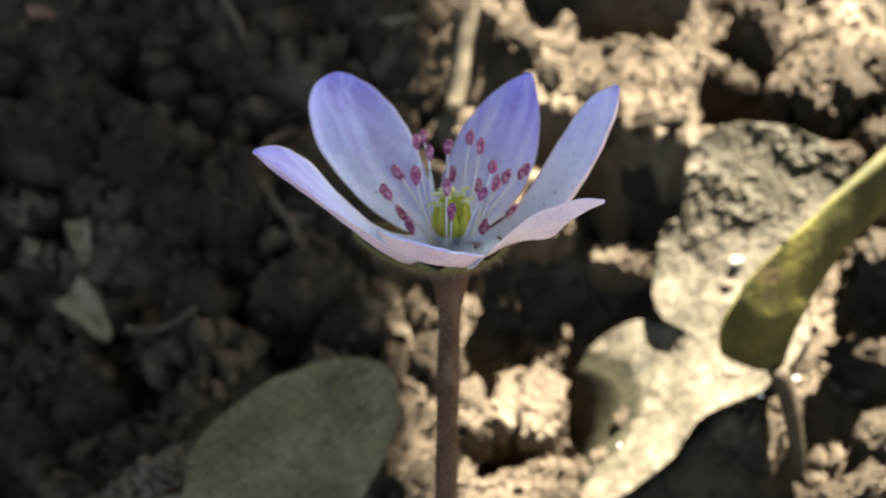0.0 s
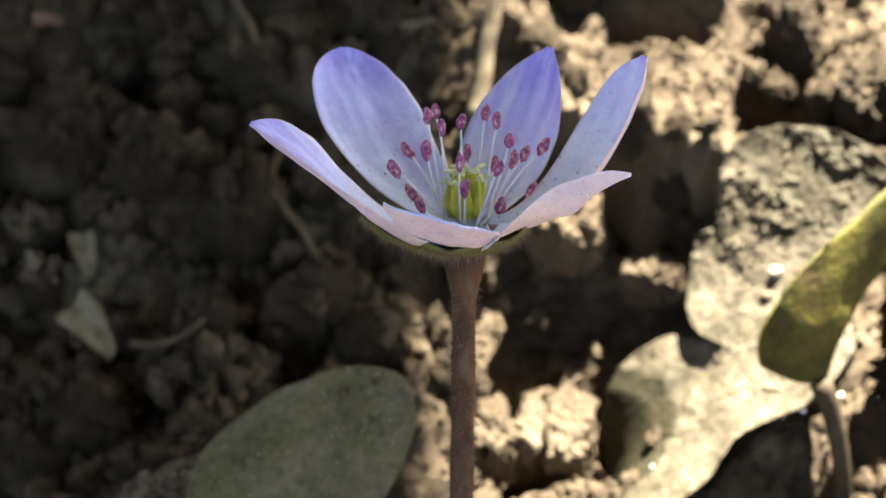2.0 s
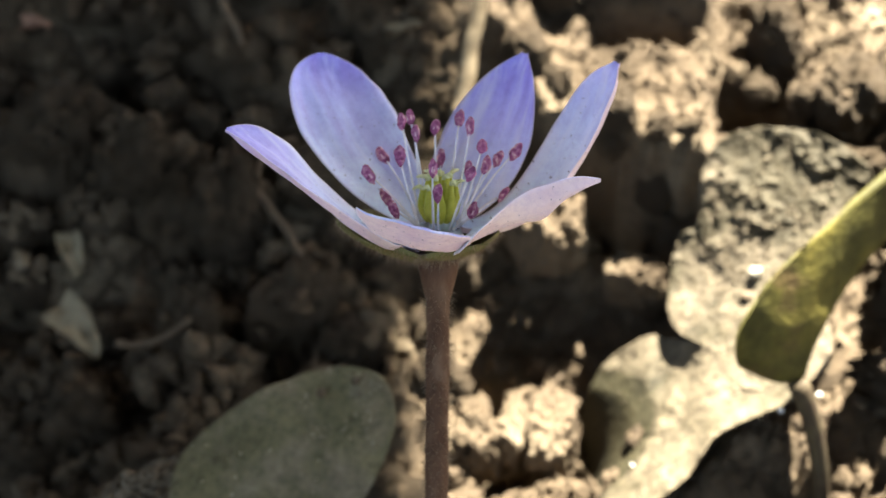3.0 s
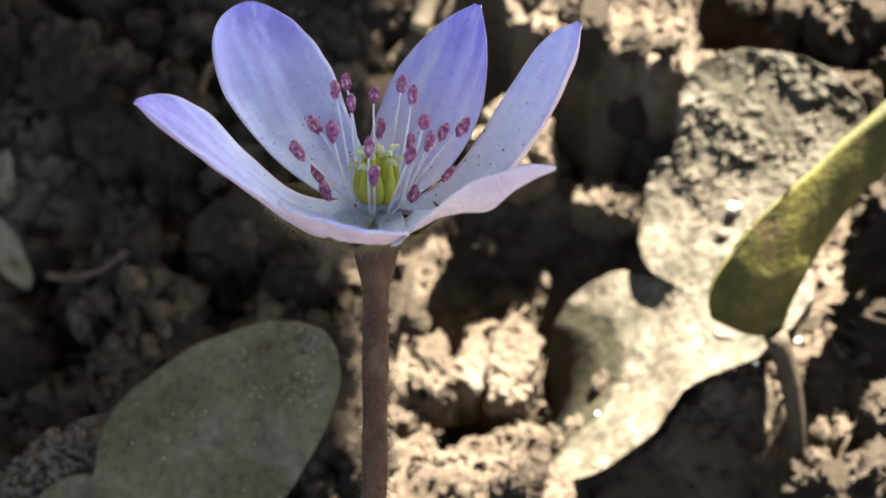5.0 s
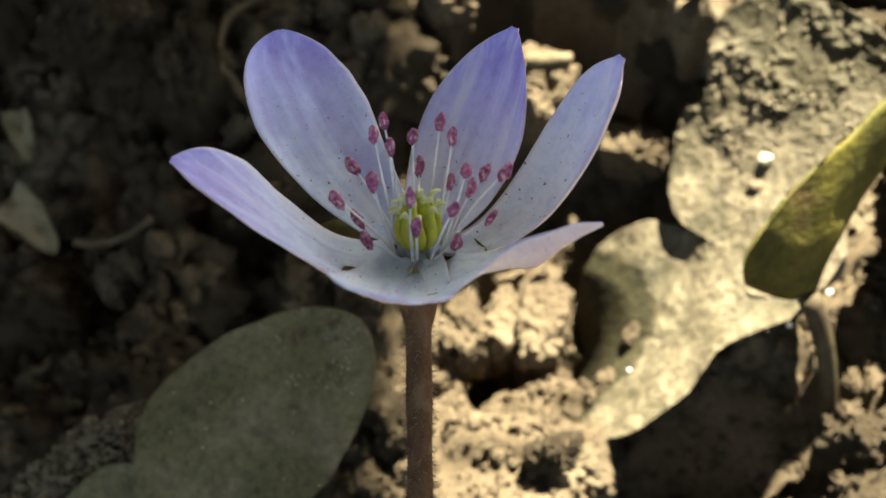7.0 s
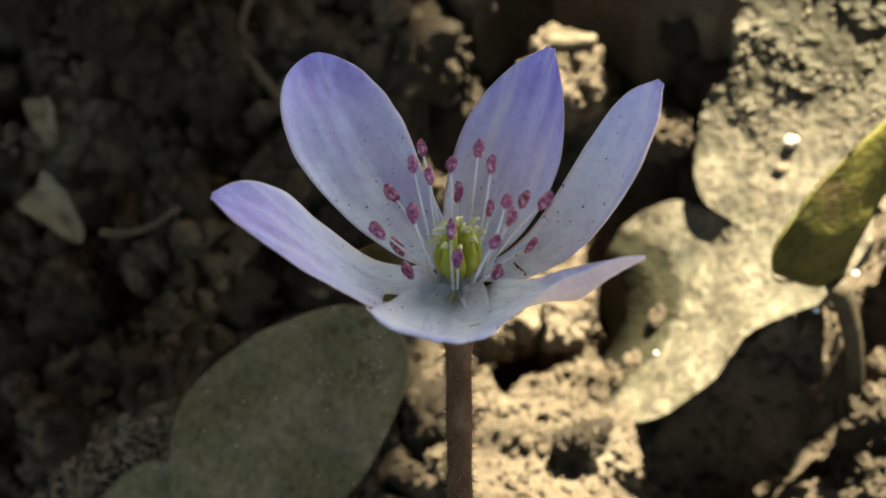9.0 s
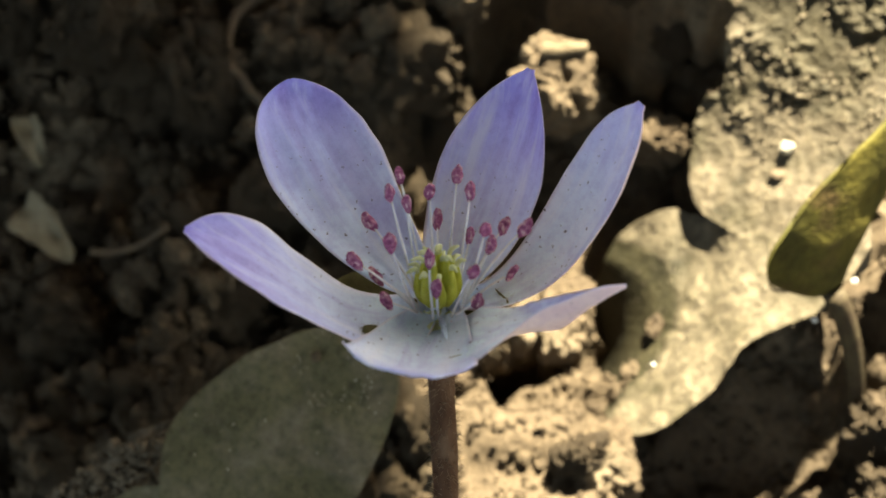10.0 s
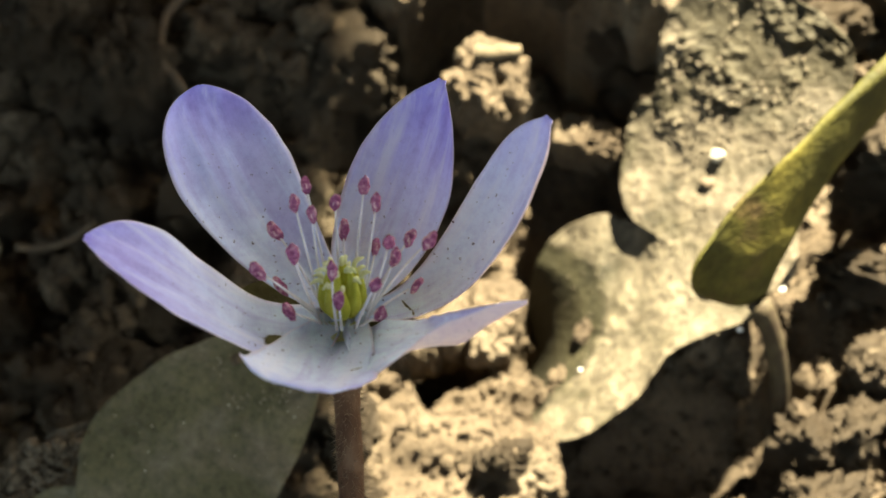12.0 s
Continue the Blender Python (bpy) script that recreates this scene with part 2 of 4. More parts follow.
def tube(bm, pts, radii, sides=10, cap=True):
    """A tapered tube along pts (metres)."""
    pts = [Vector(p) for p in pts]
    rings = []
    side = None
    for i, p in enumerate(pts):
        d = (pts[min(i + 1, len(pts) - 1)] - pts[max(i - 1, 0)]).normalized()
        if side is None:
            side = d.orthogonal().normalized()
        side = (side - d * side.dot(d)).normalized()
        up = d.cross(side)
        rings.append([bm.verts.new(p + radii[i] * (math.cos(a) * side + math.sin(a) * up))
                      for a in (2 * math.pi * k / sides for k in range(sides))])
    for r, q in zip(rings, rings[1:]):
        for k in range(sides):
            bm.faces.new((r[k], r[(k + 1) % sides], q[(k + 1) % sides], q[k]))
    if cap:
        bm.faces.new(rings[0][::-1])
        bm.faces.new(rings[-1])
    return bm


def bezier(a, b, c, n):
    a, b, c = Vector(a), Vector(b), Vector(c)
    return [(1 - s) ** 2 * a + 2 * s * (1 - s) * b + s * s * c for s in (i / (n - 1) for i in range(n))]


def blade(base, mid, tip, half, axis, roll=0.0, cup=0.3, peak=0.6, close=2.2, twist=0.0, stem=0.25, rows=34, cols=15,
          thick=0.02, wave=0.0, seed=0.0, mud=0.0, ragged=0.0):
    """A leaf-like solid sheet, in centimetres: its rib runs from base by mid to tip; half is its half width, axis the side it cups towards."""
    base, mid, tip, axis = (np.array(v, float) for v in (base, mid, tip, axis))
    axis = axis / np.linalg.norm(axis)
    d = tip - base
    d = d - axis * (d @ axis)
    d /= np.linalg.norm(d)
    s0 = np.cross(d, axis)
    bm = bmesh.new()
    uv = bm.loops.layers.uv.new("petal")
    grid = []
    for i in range(rows):
        s = (i / (rows - 1)) ** 0.9 if i else 0.0
        s = min(s, 0.9985)
        m = (1 - s) ** 2 * base + 2 * s * (1 - s) * mid + s * s * tip
        t = 2 * (1 - s) * (mid - base) + 2 * s * (tip - mid)
        t /= np.linalg.norm(t)
        sd = s0 - t * (t @ s0)
        sd /= np.linalg.norm(sd)
        n = np.cross(sd, t)
        a = roll + twist * (s - 0.5)
        sr, nr = sd * math.cos(a) + n * math.sin(a), n * math.cos(a) - sd * math.sin(a)
        w = stem + (1 - stem) * math.sin(math.pi / 2 * s / peak) if s < peak else max(0.0, 1 - ((s - peak) / (1 - peak)) ** close) ** 0.5
        w *= half
        line = []
        for j in range(cols):
            u = 2 * j / (cols - 1) - 1
            k = 1.0
            if ragged:
                k += ragged * (noise.noise(Vector((s * 7 + seed, 3.0 * (u > 0), seed))) + 0.5 * noise.noise(Vector((s * 19, 5.0 * (u > 0), seed))))
            p = m + u * w * k * sr + cup * u * u * w * nr
            if wave:
                p = p + nr * wave * noise.noise(Vector((s * 3.1 + seed, u * 1.7, seed)))
            if mud:
                q = Vector(p * 1.0)
                patch = smooth(-0.12, 0.22, noise.noise(q * 2.2 + Vector((seed, 0, 0))) + 0.5 * noise.noise(q * 5.0))
                p = p + nr * mud * patch * (0.8 + 1.1 * noise.noise(q * 6.0) + 0.9 * noise.noise(q * 13.0) + 0.6 * noise.noise(q * 28))
            line.append((p, nr, s, u))
        grid.append(line)
    top = [[bm.verts.new(Vector(p) * CM) for p, n, s, u in line] for line in grid]
    low = [[bm.verts.new(Vector(p - n * thick * (1 - 0.7 * abs(u) ** 4)) * CM) for p, n, s, u in line] for line in grid]

    def face(vs, m, params):
        f = bm.faces.new(vs)
        f.material_index = m
        for lp, (s, u) in zip(f.loops, params):
            lp[uv].uv = (u * 0.5 + 0.5, s)

    for i in range(rows - 1):
        for j in range(cols - 1):
            q = [(i, j), (i, j + 1), (i + 1, j + 1), (i + 1, j)]
            pr = [(grid[a][b][2], grid[a][b][3]) for a, b in q]
            face([top[a][b] for a, b in q], 0, pr)
            face([low[a][b] for a, b in q][::-1], 1, pr[::-1])
    ring = [(0, j) for j in range(cols)] + [(i, cols - 1) for i in range(1, rows)] + [(rows - 1, j) for j in range(cols - 2, -1, -1)] + [(i, 0) for i in range(rows - 2, 0, -1)]
    for (a, b), (c, e) in zip(ring, ring[1:] + ring[:1]):
        face([top[a][b], low[a][b], low[c][e], top[c][e]], 0, [(grid[x][y][2], grid[x][y][3]) for x, y in ((a, b), (a, b), (c, e), (c, e))])
    bmesh.ops.recalc_face_normals(bm, faces=bm.faces)
    return bm


# ---------------------------------------------------------------- ground
def smooth(a, b, v):
    k = min(1.0, max(0.0, (v - a) / (b - a)))
    return k * k * (3 - 2 * k)


def soft_clamp(v, lo, hi, r):
    """v between lo and hi, bending over within r."""
    if v > hi - r:
        return hi - r + r * math.tanh((v - hi + r) / r)
    if v < lo + r:
        return lo + r + r * math.tanh((v - lo - r) / r)
    return v


def bank(x, y):
    """The lie of the soil bed, in centimetres."""
    h = 1.32 + 0.42 * soft_clamp(y, -9, 16, 5) + 0.05 * soft_clamp(x, -14, 14, 4)
    # a raised ledge with a steep edge, and the hollow below it
    wob = y + 0.42 * noise.noise(Vector((x * 1.3, y * 0.6, 3))) + 0.24 * noise.noise(Vector((x * 3.7, y, 9)))
    edge = 6.42 + 0.60 * min(2.3, max(0.0, 2.2 - x))
    foot = 6.58 + (edge - 6.60) * smooth(-0.3, 0.4, x)
    h += (0.52 + 0.23 * smooth(1.0, 2.0, x)) * smooth(-0.7, -0.1, x) * (1 - smooth(2.6, 3.2, x)) * smooth(edge, edge + 0.2, wob)
    h -= 1.35 * smooth(-1.3, -0.6, x) * (1 - smooth(2.3, 3.0, x)) * smooth(3.85 - 1.05 * smooth(-0.5, 0.1, x) * (1 - smooth(1.4, 2.0, x)), 4.3 - 1.0 * smooth(-0.5, 0.1, x) * (1 - smooth(1.4, 2.0, x)), wob) * (1 - smooth(foot, foot + 0.18, wob))
    h -= 0.16 * smooth(0.0, 1.0, x) * min(6.0, max(0.0, y - 6.4))
    h -= 0.9 * math.exp(-((x - 1.9) / 0.7) ** 4 - ((y - 8.7) / 0.35) ** 4)
    h -= 1.0 * math.exp(-((x - 3.4) / 0.45) ** 4 - ((y - 7.55) / 0.4) ** 4)
    # rises in front
    wide = min(1.0, max(0.40, 0.90 - 0.70 * (y - 1.6))) if x > 0.6 else 1.3
    h += math.exp(-((x - 0.60) / wide) ** 4 - ((y - 1.60) / 1.15) ** 4) * (0.40 - 0.80 * (y - 2.4))
    h += 0.36 * math.exp(-((x - 0.55) / 0.75) ** 4 - ((y - 2.15) / 0.40) ** 4)
    h += 0.32 * math.exp(-((x - 4.75) / 0.5) ** 4 - ((y - 3.0) / 0.8) ** 4)
    h -= 0.5 * math.exp(-((x - 3.1) / 1.0) ** 2 - ((y - 2.3) / 0.9) ** 2)
    h -= 0.90 * math.exp(-((x - 2.55) / 0.62) ** 2 - ((y - 1.80) / 0.70) ** 2) + 0.45 * math.exp(-((x - 3.9) / 0.5) ** 2 - ((y - 2.6) / 0.5) ** 2)
    h -= 0.75 * math.exp(-((x - 3.6) / 1.3) ** 2 - ((y - 5.4) / 1.3) ** 2)
    return h


def domes(v, scale, seed):
    """Rounded lumps side by side: 1 at their middles, falling towards the gaps between them."""
    d, _ = noise.voronoi(v * scale + Vector((seed, seed * 0.7, seed * 1.3)))
    return max(0.0, 1 - 1.35 * d[0] * d[0]) * (0.55 + 0.9 * noise.cell(_[0] * 7.1))


def crumbly(x, y):
    v = Vector((x, y, 0.0))
    v += 0.18 * Vector((noise.noise(v * 2.1), noise.noise(v * 2.1 + Vector((7, 3, 0))), 0))
    h = 0.42 * noise.noise(v * 0.7 + Vector((3, 1, 5)))
    calm = 0.70 * math.exp(-((x - 0.75) / 1.25) ** 4 - ((y - 1.85) / 0.9) ** 4) + 0.4 * math.exp(-((x - 0.3) / 0.9) ** 4 - ((y - 3.35) / 0.45) ** 4)
    calm = 1 - calm - 0.15 * smooth(2.8, 3.6, x) - 0.62 * math.exp(-((x - 1.6) / 1.3) ** 4 - ((y - 7.7 + 0.3 * (x - 1.0)) / 1.0) ** 4)
    lumpy = 1 - smooth(-1.5, 0.5, x)
    h += (0.34 + 0.16 * lumpy) * domes(v, 0.95, 3.0)
    h += (0.13 + 0.13 * lumpy) * domes(v, 2.3, 8.0) + 0.10 * noise.noise(v * 2.6)
    h += (0.5 + 0.5 * lumpy) * (0.14 * abs(noise.noise(v * 3.7)) + 0.09 * abs(noise.noise(v * 7.9))) + 0.04 * noise.noise(v * 13.0)
    return h * calm - 0.35


def spaced(lo, hi, step, far):
    mid = [lo + i * step for i in range(int((hi - lo) / step) + 1)]
    out, d = [], step
    while d < far:
        d *= 1.35
        out.append(d)
    return [lo - v for v in reversed(out)] + mid + [mid[-1] + v for v in out]


def make_ground():
    xs, ys = spaced(-8.2, 8.2, 0.05, 30000), spaced(-2, 11.5, 0.05, 30000)
    verts = []
    for y in ys:
        for x in xs:
            fade = 1 - smooth(14, 40, math.hypot(x, y - 4))
            verts.append((x * CM, y * CM, (bank(x, y) + (crumbly(x, y) if fade else 0) * fade - 0.12) * CM))
    n = len(xs)
    faces = [(j * n + i, j * n + i + 1, (j + 1) * n + i + 1, (j + 1) * n + i) for j in range(len(ys) - 1) for i in range(n - 1)]
    me = bpy.data.meshes.new("ground")
    me.from_pydata(verts, [], faces)
    me.materials.append(m_soil)
    me.polygons.foreach_set("use_smooth", [True] * len(me.polygons))
    return tagged(new("ground", me), "dry brown crumbly garden soil on a slope", "soil", kind="structure")


make_ground()

rng = np.random.default_rng(7)


def clod_shape(sub, seed, rough):
    """Points and faces of one lump of soil of radius 1."""
    bm = bmesh.new()
    bmesh.ops.create_icosphere(bm, subdivisions=sub, radius=1)
    o = Vector((seed * 3.7, seed * 1.9, seed * 5.3))
    flat = 0.65 + 0.25 * ((seed * 0.37) % 1)
    for v in bm.verts:
        p = v.co.copy()
        k = 1 + rough * (0.60 * noise.noise(p * 1.2 + o) + 0.45 * (abs(noise.noise(p * 2.1 + o)) - 0.2) + 0.20 * noise.noise(p * 4.6 + o))
        if sub > 3:
            k += rough * (0.38 * (abs(noise.noise(p * 4.3 + o)) - 0.2) + 0.24 * (abs(noise.noise(p * 9 + o)) - 0.2) + 0.13 * noise.noise(p * 17 + o) + 0.07 * noise.noise(p * 34 + o))
        v.co = Vector((p.x * k, p.y * k, p.z * k * flat))
    return bm


def clod_mesh(sub, seed, rough, material):
    bm = clod_shape(sub, seed, rough)
    me = bpy.data.meshes.new("clod")
    bm.to_mesh(me)
    bm.free()
    me.materials.append(material)
    me.polygons.foreach_set("use_smooth", [True] * len(me.polygons))
    return me


big_shapes = [clod_mesh(5, i + 1, 0.75, m_clod) for i in range(9)]
firm_shapes = [clod_mesh(5, i + 31, 1.05, m_clod) for i in range(4)]


def put_clod(x, y, r, sink=0.35, lift=0.0, shape=None):
    me = firm_shapes[shape] if shape is not None else big_shapes[int(rng.integers(len(big_shapes)))]
    ob = new("soil_clod", me)
    z = bank(x, y) + crumbly(x, y) * 0.6 + r * (0.7 - sink) - 0.05 + lift
    sc = r * CM * rng.uniform(0.85, 1.15, 3)
    ob.matrix_world = Matrix.LocRotScale(Vector((x, y, z)) * CM, Euler(rng.uniform(0, 6.28, 3)), Vector(sc))
    tagged(ob, "crumbly brown lump of dry garden soil", "clod", "lumps of soil on the bed")
    return ob


# the lumps that stand out, then those strewn between them
NAMED = [(1.05, 1.70, 0.26), (-0.55, 2.1, 0.3),
         (-2.3, 4.7, 0.48), (-1.5, 4.3, 0.42), (-3.3, 5.9, 0.62), (-0.9, 6.4, 0.6), (-4.6, 6.3, 0.55), (-5.6, 6.8, 0.7), (-3.6, 4.2, 0.4),
         (4.4, 6.6, 0.5), (5.2, 5.2, 0.5), (4.9, 3.9, 0.4), (5.1, 2.9, 0.4), (4.35, 2.2, 0.45)]
for x, y, r in NAMED:
    put_clod(x, y, r)
for k, (x, y, r, up) in enumerate(((-0.55, 3.95, 0.40, 0.20), (4.32, 1.58, 0.46, 0.12), (4.75, 2.3, 0.34, 0.1))):
    put_clod(x, y, r, 0.35, up, k % 4)
for k in range(16):
    x = rng.uniform(0.2, 2.6)
    put_clod(x, 6.55 + 0.6 * max(0.0, 2.2 - x) + rng.uniform(-0.1, 0.1), rng.uniform(0.10, 0.24), 0.35, rng.uniform(0.0, 0.35))
for x, y, r, up in ((-0.55, 6.2, 0.4, 0.2), (2.35, 6.3, 0.26, 0.6), (2.1, 6.0, 0.22, 0.0), (2.55, 6.2, 0.24, 0.3)):
    put_clod(x, y, r, lift=up)


def split_clod(at, half, seed, turn, cleft=0.0):
    """A firm block of soil with a flat top, a steep broken front and pitted faces; a cleft may run across it."""
    bm = bmesh.new()
    bmesh.ops.create_icosphere(bm, subdivisions=6, radius=1)
    o = Vector((seed * 2.3, seed * 4.1, seed * 1.7))
    for v in bm.verts:
        p = v.co.copy()
        box = p / (abs(p.x) ** 5 + abs(p.y) ** 5 + abs(p.z) ** 5) ** 0.2
        w = p.lerp(box, 0.75)
        k = 1 + 0.20 * noise.noise(w * 1.1 + o) + 0.24 * (abs(noise.noise(w * 2.0 + o)) - 0.2) + 0.17 * (abs(noise.noise(w * 4.1 + o)) - 0.2)
        k += 0.06 * noise.noise(w * 8 + o) + 0.045 * (abs(noise.noise(w * 15 + o)) - 0.2) + 0.02 * noise.noise(w * 30 + o)
        k -= 0.30 * smooth(0.25, 0.45, noise.noise(w * 1.7 + o * 1.9))
        k -= cleft * math.exp(-((w.x + 0.25 * w.y + 0.35 + 0.15 * noise.noise(w * 2.5)) / 0.13) ** 2)
        v.co = Vector((w.x * half[0], w.y * half[1], w.z * half[2])) * k * CM
    bmesh.ops.transform(bm, matrix=Matrix.Translation(Vector(at) * CM) @ Euler(turn).to_matrix().to_4x4(), verts=bm.verts)
    ob = part("soil_clod", bm, m_clod)
    return tagged(ob, "firm broken lump of pale dry garden soil", "clod", "lumps of soil on the bed")


split_clod((0.70, 3.68, 2.10), (0.46, 0.50, 0.52), 1.0, (0.10, 0.05, -0.25), 0.36)
split_clod((-0.02, 3.52, 2.25), (0.27, 0.42, 0.52), 2.0, (0.05, -0.1, 0.2))
split_clod((0.74, 6.00, 3.54), (0.46, 0.40, 0.55), 6.0, (0.12, 0.05, -0.5))
split_clod((1.88, 5.64, 3.05), (0.36, 0.24, 0.32), 4.0, (0.15, 0.0, -0.2))
split_clod((-0.36, 6.98, 4.05), (0.28, 0.30, 0.42), 5.0, (0.1, 0.0, 0.3))
split_clod((1.30, 1.95, 2.02), (0.37, 0.43, 0.42), 7.0, (0.12, 0.12, 0.3))
kept = [(x, y, r) for x, y, r in NAMED]
tries = 0
while len(kept) < 230 and tries < 4000:
    tries += 1
    x, y = rng.uniform(-8, 8), rng.uniform(-2.5, 11.5)
    r = 0.16 + 0.40 * rng.random() ** 1.9
    if math.hypot(x, y + 3) < 0.6 or (-0.2 < x < 3.0 and 3.7 < y < 8.4) or (-0.6 < x < 1.7 and 0.0 < y < 3.7 and r > 0.20) or (1.4 < x < 3.9 and 0.9 < y < 2.9) or (1.0 < x < 5.0 and 1.9 < y < 7.0 and r > 0.17) or any(math.hypot(x - a, y - b) < 0.62 * (r + q) for a, b, q in kept):
        continue
    kept.append((x, y, r))
    put_clod(x, y, r)


def strew(name, count, sub, lo, hi, power, label, west=0.0):
    """Many small crumbs in one mesh."""
    shapes = []
    for i in range(6):
        bm = clod_shape(sub, 20 + i, 1.1)
        bm.verts.ensure_lookup_table()
        shapes.append((np.array([v.co[:] for v in bm.verts]), np.array([[v.index for v in f.verts] for f in bm.faces])))
        bm.free()
    vs, fs, n = [], [], 0
    for i in range(count):
        p, f = shapes[i % 6]
        x, y = rng.uniform(-7.2, 6.6), rng.uniform(0.2, 10.5)
        if rng.random() < west and x > -0.8:
            x = rng.uniform(-6.5, -0.8)
        r = lo + (hi - lo) * rng.random() ** power
        if -0.3 < x < 2.8 and 6.3 + 0.6 * max(0.0, 2.2 - x) < y < 8.6:
            r = min(r, 0.05)
        if -0.4 < x < 3.8 and 0.8 < y < 2.7:
            r = min(r, 0.07)
        z = bank(x, y) + crumbly(x, y) - 0.12 + r * 0.35
        near = [(a, b, q) for a, b, q in kept if math.hypot(x - a, y - b) < q * 0.8]
        if near:
            a, b, q = near[0]
            k = math.hypot(x - a, y - b) / q
            z = max(z, bank(a, b) + crumbly(a, b) * 0.6 + q * (0.3 + 0.62 * math.sqrt(max(0, 1 - k * k))))
        turn = np.array(Euler(rng.uniform(0, 6.28, 3)).to_matrix())
        vs.append((p * rng.uniform(0.75, 1.25, 3) * r) @ turn.T + (x, y, z))
        fs.append(f + n)
        n += len(p)
    me = bpy.data.meshes.new(name)
    me.from_pydata((np.concatenate(vs) * CM).tolist(), [], np.concatenate(fs).tolist())
    me.materials.append(m_soil)
    return tagged(new(name, me), label, "soil crumbs", kind="stuff")


strew("soil_crumbs", 2300, 3, 0.05, 0.19, 1.9, "small dry soil crumbs strewn over the bed", 0.65)
strew("fine_soil_crumbs", 15000, 2, 0.012, 0.055, 1.7, "fine dry soil grains strewn over the bed")

# ---------------------------------------------------------------- the flower
AXIS = Vector((0.0, 0.438, 0.899))
HEART = Vector((-0.02, 0.10, 8.60))
flower = thing("hepatica_flower", (0, -0.03, 0.0), label="open pale violet six-petalled flower on a hairy reddish stem", category="flower")
flower.location = (0, 0, 0)

def cubic(pts, s):
    a, b, c, d = (Vector(p) for p in pts)
    return (1 - s) ** 3 * a + 3 * s * (1 - s) ** 2 * b + 3 * s * s * (1 - s) * c + s ** 3 * d


def petal_sheet(one, two, belly, hue, seed, lip=Vector((0, 0, 0)), fade=False, rows=46, cols=25, thick=0.022):
    """A petal between two margins, each a cubic from the petal's tip to its foot; it hollows by belly times its half width."""
    bm = bmesh.new()
    uv = bm.loops.layers.uv.new("petal")
    flat = bm.loops.layers.uv.new("sheet")
    one, two = [Vector(p) for p in one], [Vector(p) for p in two]
    if (one[0] - two[0]).length < 0.3:
        one[0] = two[0] = (one[0] + two[0]) / 2
    reach = (one[0] - HEART).length
    grid = []
    for i in range(rows + 5):
        if i < rows:
            s = 0.008 + 0.992 * (i / (rows - 1)) ** 1.5
            a, b = cubic(one, s), cubic(two, s)
        else:
            f = (i - rows + 1) / 5
            out = (one[3] + two[3]) / 2 - HEART
            out = (out - AXIS * out.dot(AXIS)).normalized()
            foot = HEART + 0.03 * out - (0.01 if lip.length else 0.05) * AXIS
            broad = (one[3] - two[3]).normalized() * (0.19 if lip.length else 0.14)
            a, b = one[3].lerp(foot + broad, f), two[3].lerp(foot - broad, f)
            a, b = (p - AXIS * (0.0 if lip.length else 0.10) * math.sin(math.pi * f) for p in (a, b))
            s = 1.0
        half = (b - a).length / 2
        mid = (a + b) / 2
        run = (mid - one[0]).length
        if one[0] == two[0] and 0 < run < 0.05 and half > 0 and not fade:
            a, b = (mid + (p - mid) * max(1.0, math.sqrt(0.10 * run - run * run) / half) for p in (a, b))
            half = (b - a).length / 2
        j = min(s, 0.98)
        along = (cubic(one, j + 0.02) + cubic(two, j + 0.02) - cubic(one, j - 0.02 if j > 0.02 else 0) - cubic(two, j - 0.02 if j > 0.02 else 0)).normalized()
        n = (b - a).cross(along)
        n = n.normalized() if n.length else -AXIS
        if n.dot(AXIS) > 0:
            n = -n
        y = 1 - min(1.0, (i / (rows + 4)) ** 1.1)
        line = []
        for c in range(cols):
            u = 2 * c / (cols - 1) - 1
            rag = 1 + 0.030 * noise.noise(Vector((y * 6 + seed, 3.0 * (u > 0), seed))) + 0.014 * noise.noise(Vector((y * 17, 5.0 * (u > 0), seed)))
            p = mid + (b - a) / 2 * u * rag + n * belly * half * (1 - u * u) * (smooth(0.0, 0.4, s) if lip.length else 1 - smooth(0.25, 0.8, s) if fade else 1)
            p += lip * (1 - s) ** 3 * (1 - abs(u) ** 2.6)
            k = Vector((y * 3.1 + seed, u * 1.7, seed))
            p += n * (0.035 * noise.noise(k) + 0.012 * noise.noise(k * 3.3)) * min(1.0, 4 * half)
            line.append((p, n, u, y, half))
        grid.append(line)
    top = [[bm.verts.new(p * CM) for p, n, u, y, h in line] for line in grid]
    low = [[bm.verts.new((p + n * thick * (1 - 0.7 * abs(u) ** 4)) * CM) for p, n, u, y, h in line] for line in grid]

    def face(vs, m, at):
        f = bm.faces.new(vs)
        f.material_index = m
        for lp, (a, b) in zip(f.loops, at):
            _, _, u, y, h = grid[a][b]
            lp[uv].uv = (u * 0.5 + 0.5, y * hue)
            lp[flat].uv = (u * h, y * reach)

    for i in range(len(grid) - 1):
        for j in range(cols - 1):
            q = [(i, j), (i, j + 1), (i + 1, j + 1), (i + 1, j)]
            face([top[a][b] for a, b in q], 0, q)
            face([low[a][b] for a, b in q][::-1], 1, q[::-1])
    last = len(grid) - 1
    ring = [(0, j) for j in range(cols)] + [(i, cols - 1) for i in range(1, last + 1)] + [(last, j) for j in range(cols - 2, -1, -1)] + [(i, 0) for i in range(last - 1, 0, -1)]
    for (a, b), (c, e) in zip(ring, ring[1:] + ring[:1]):
        face([top[a][b], low[a][b], low[c][e], top[c][e]], 0, [(a, b), (a, b), (c, e), (c, e)])
    bmesh.ops.remove_doubles(bm, verts=bm.verts, dist=1e-7)
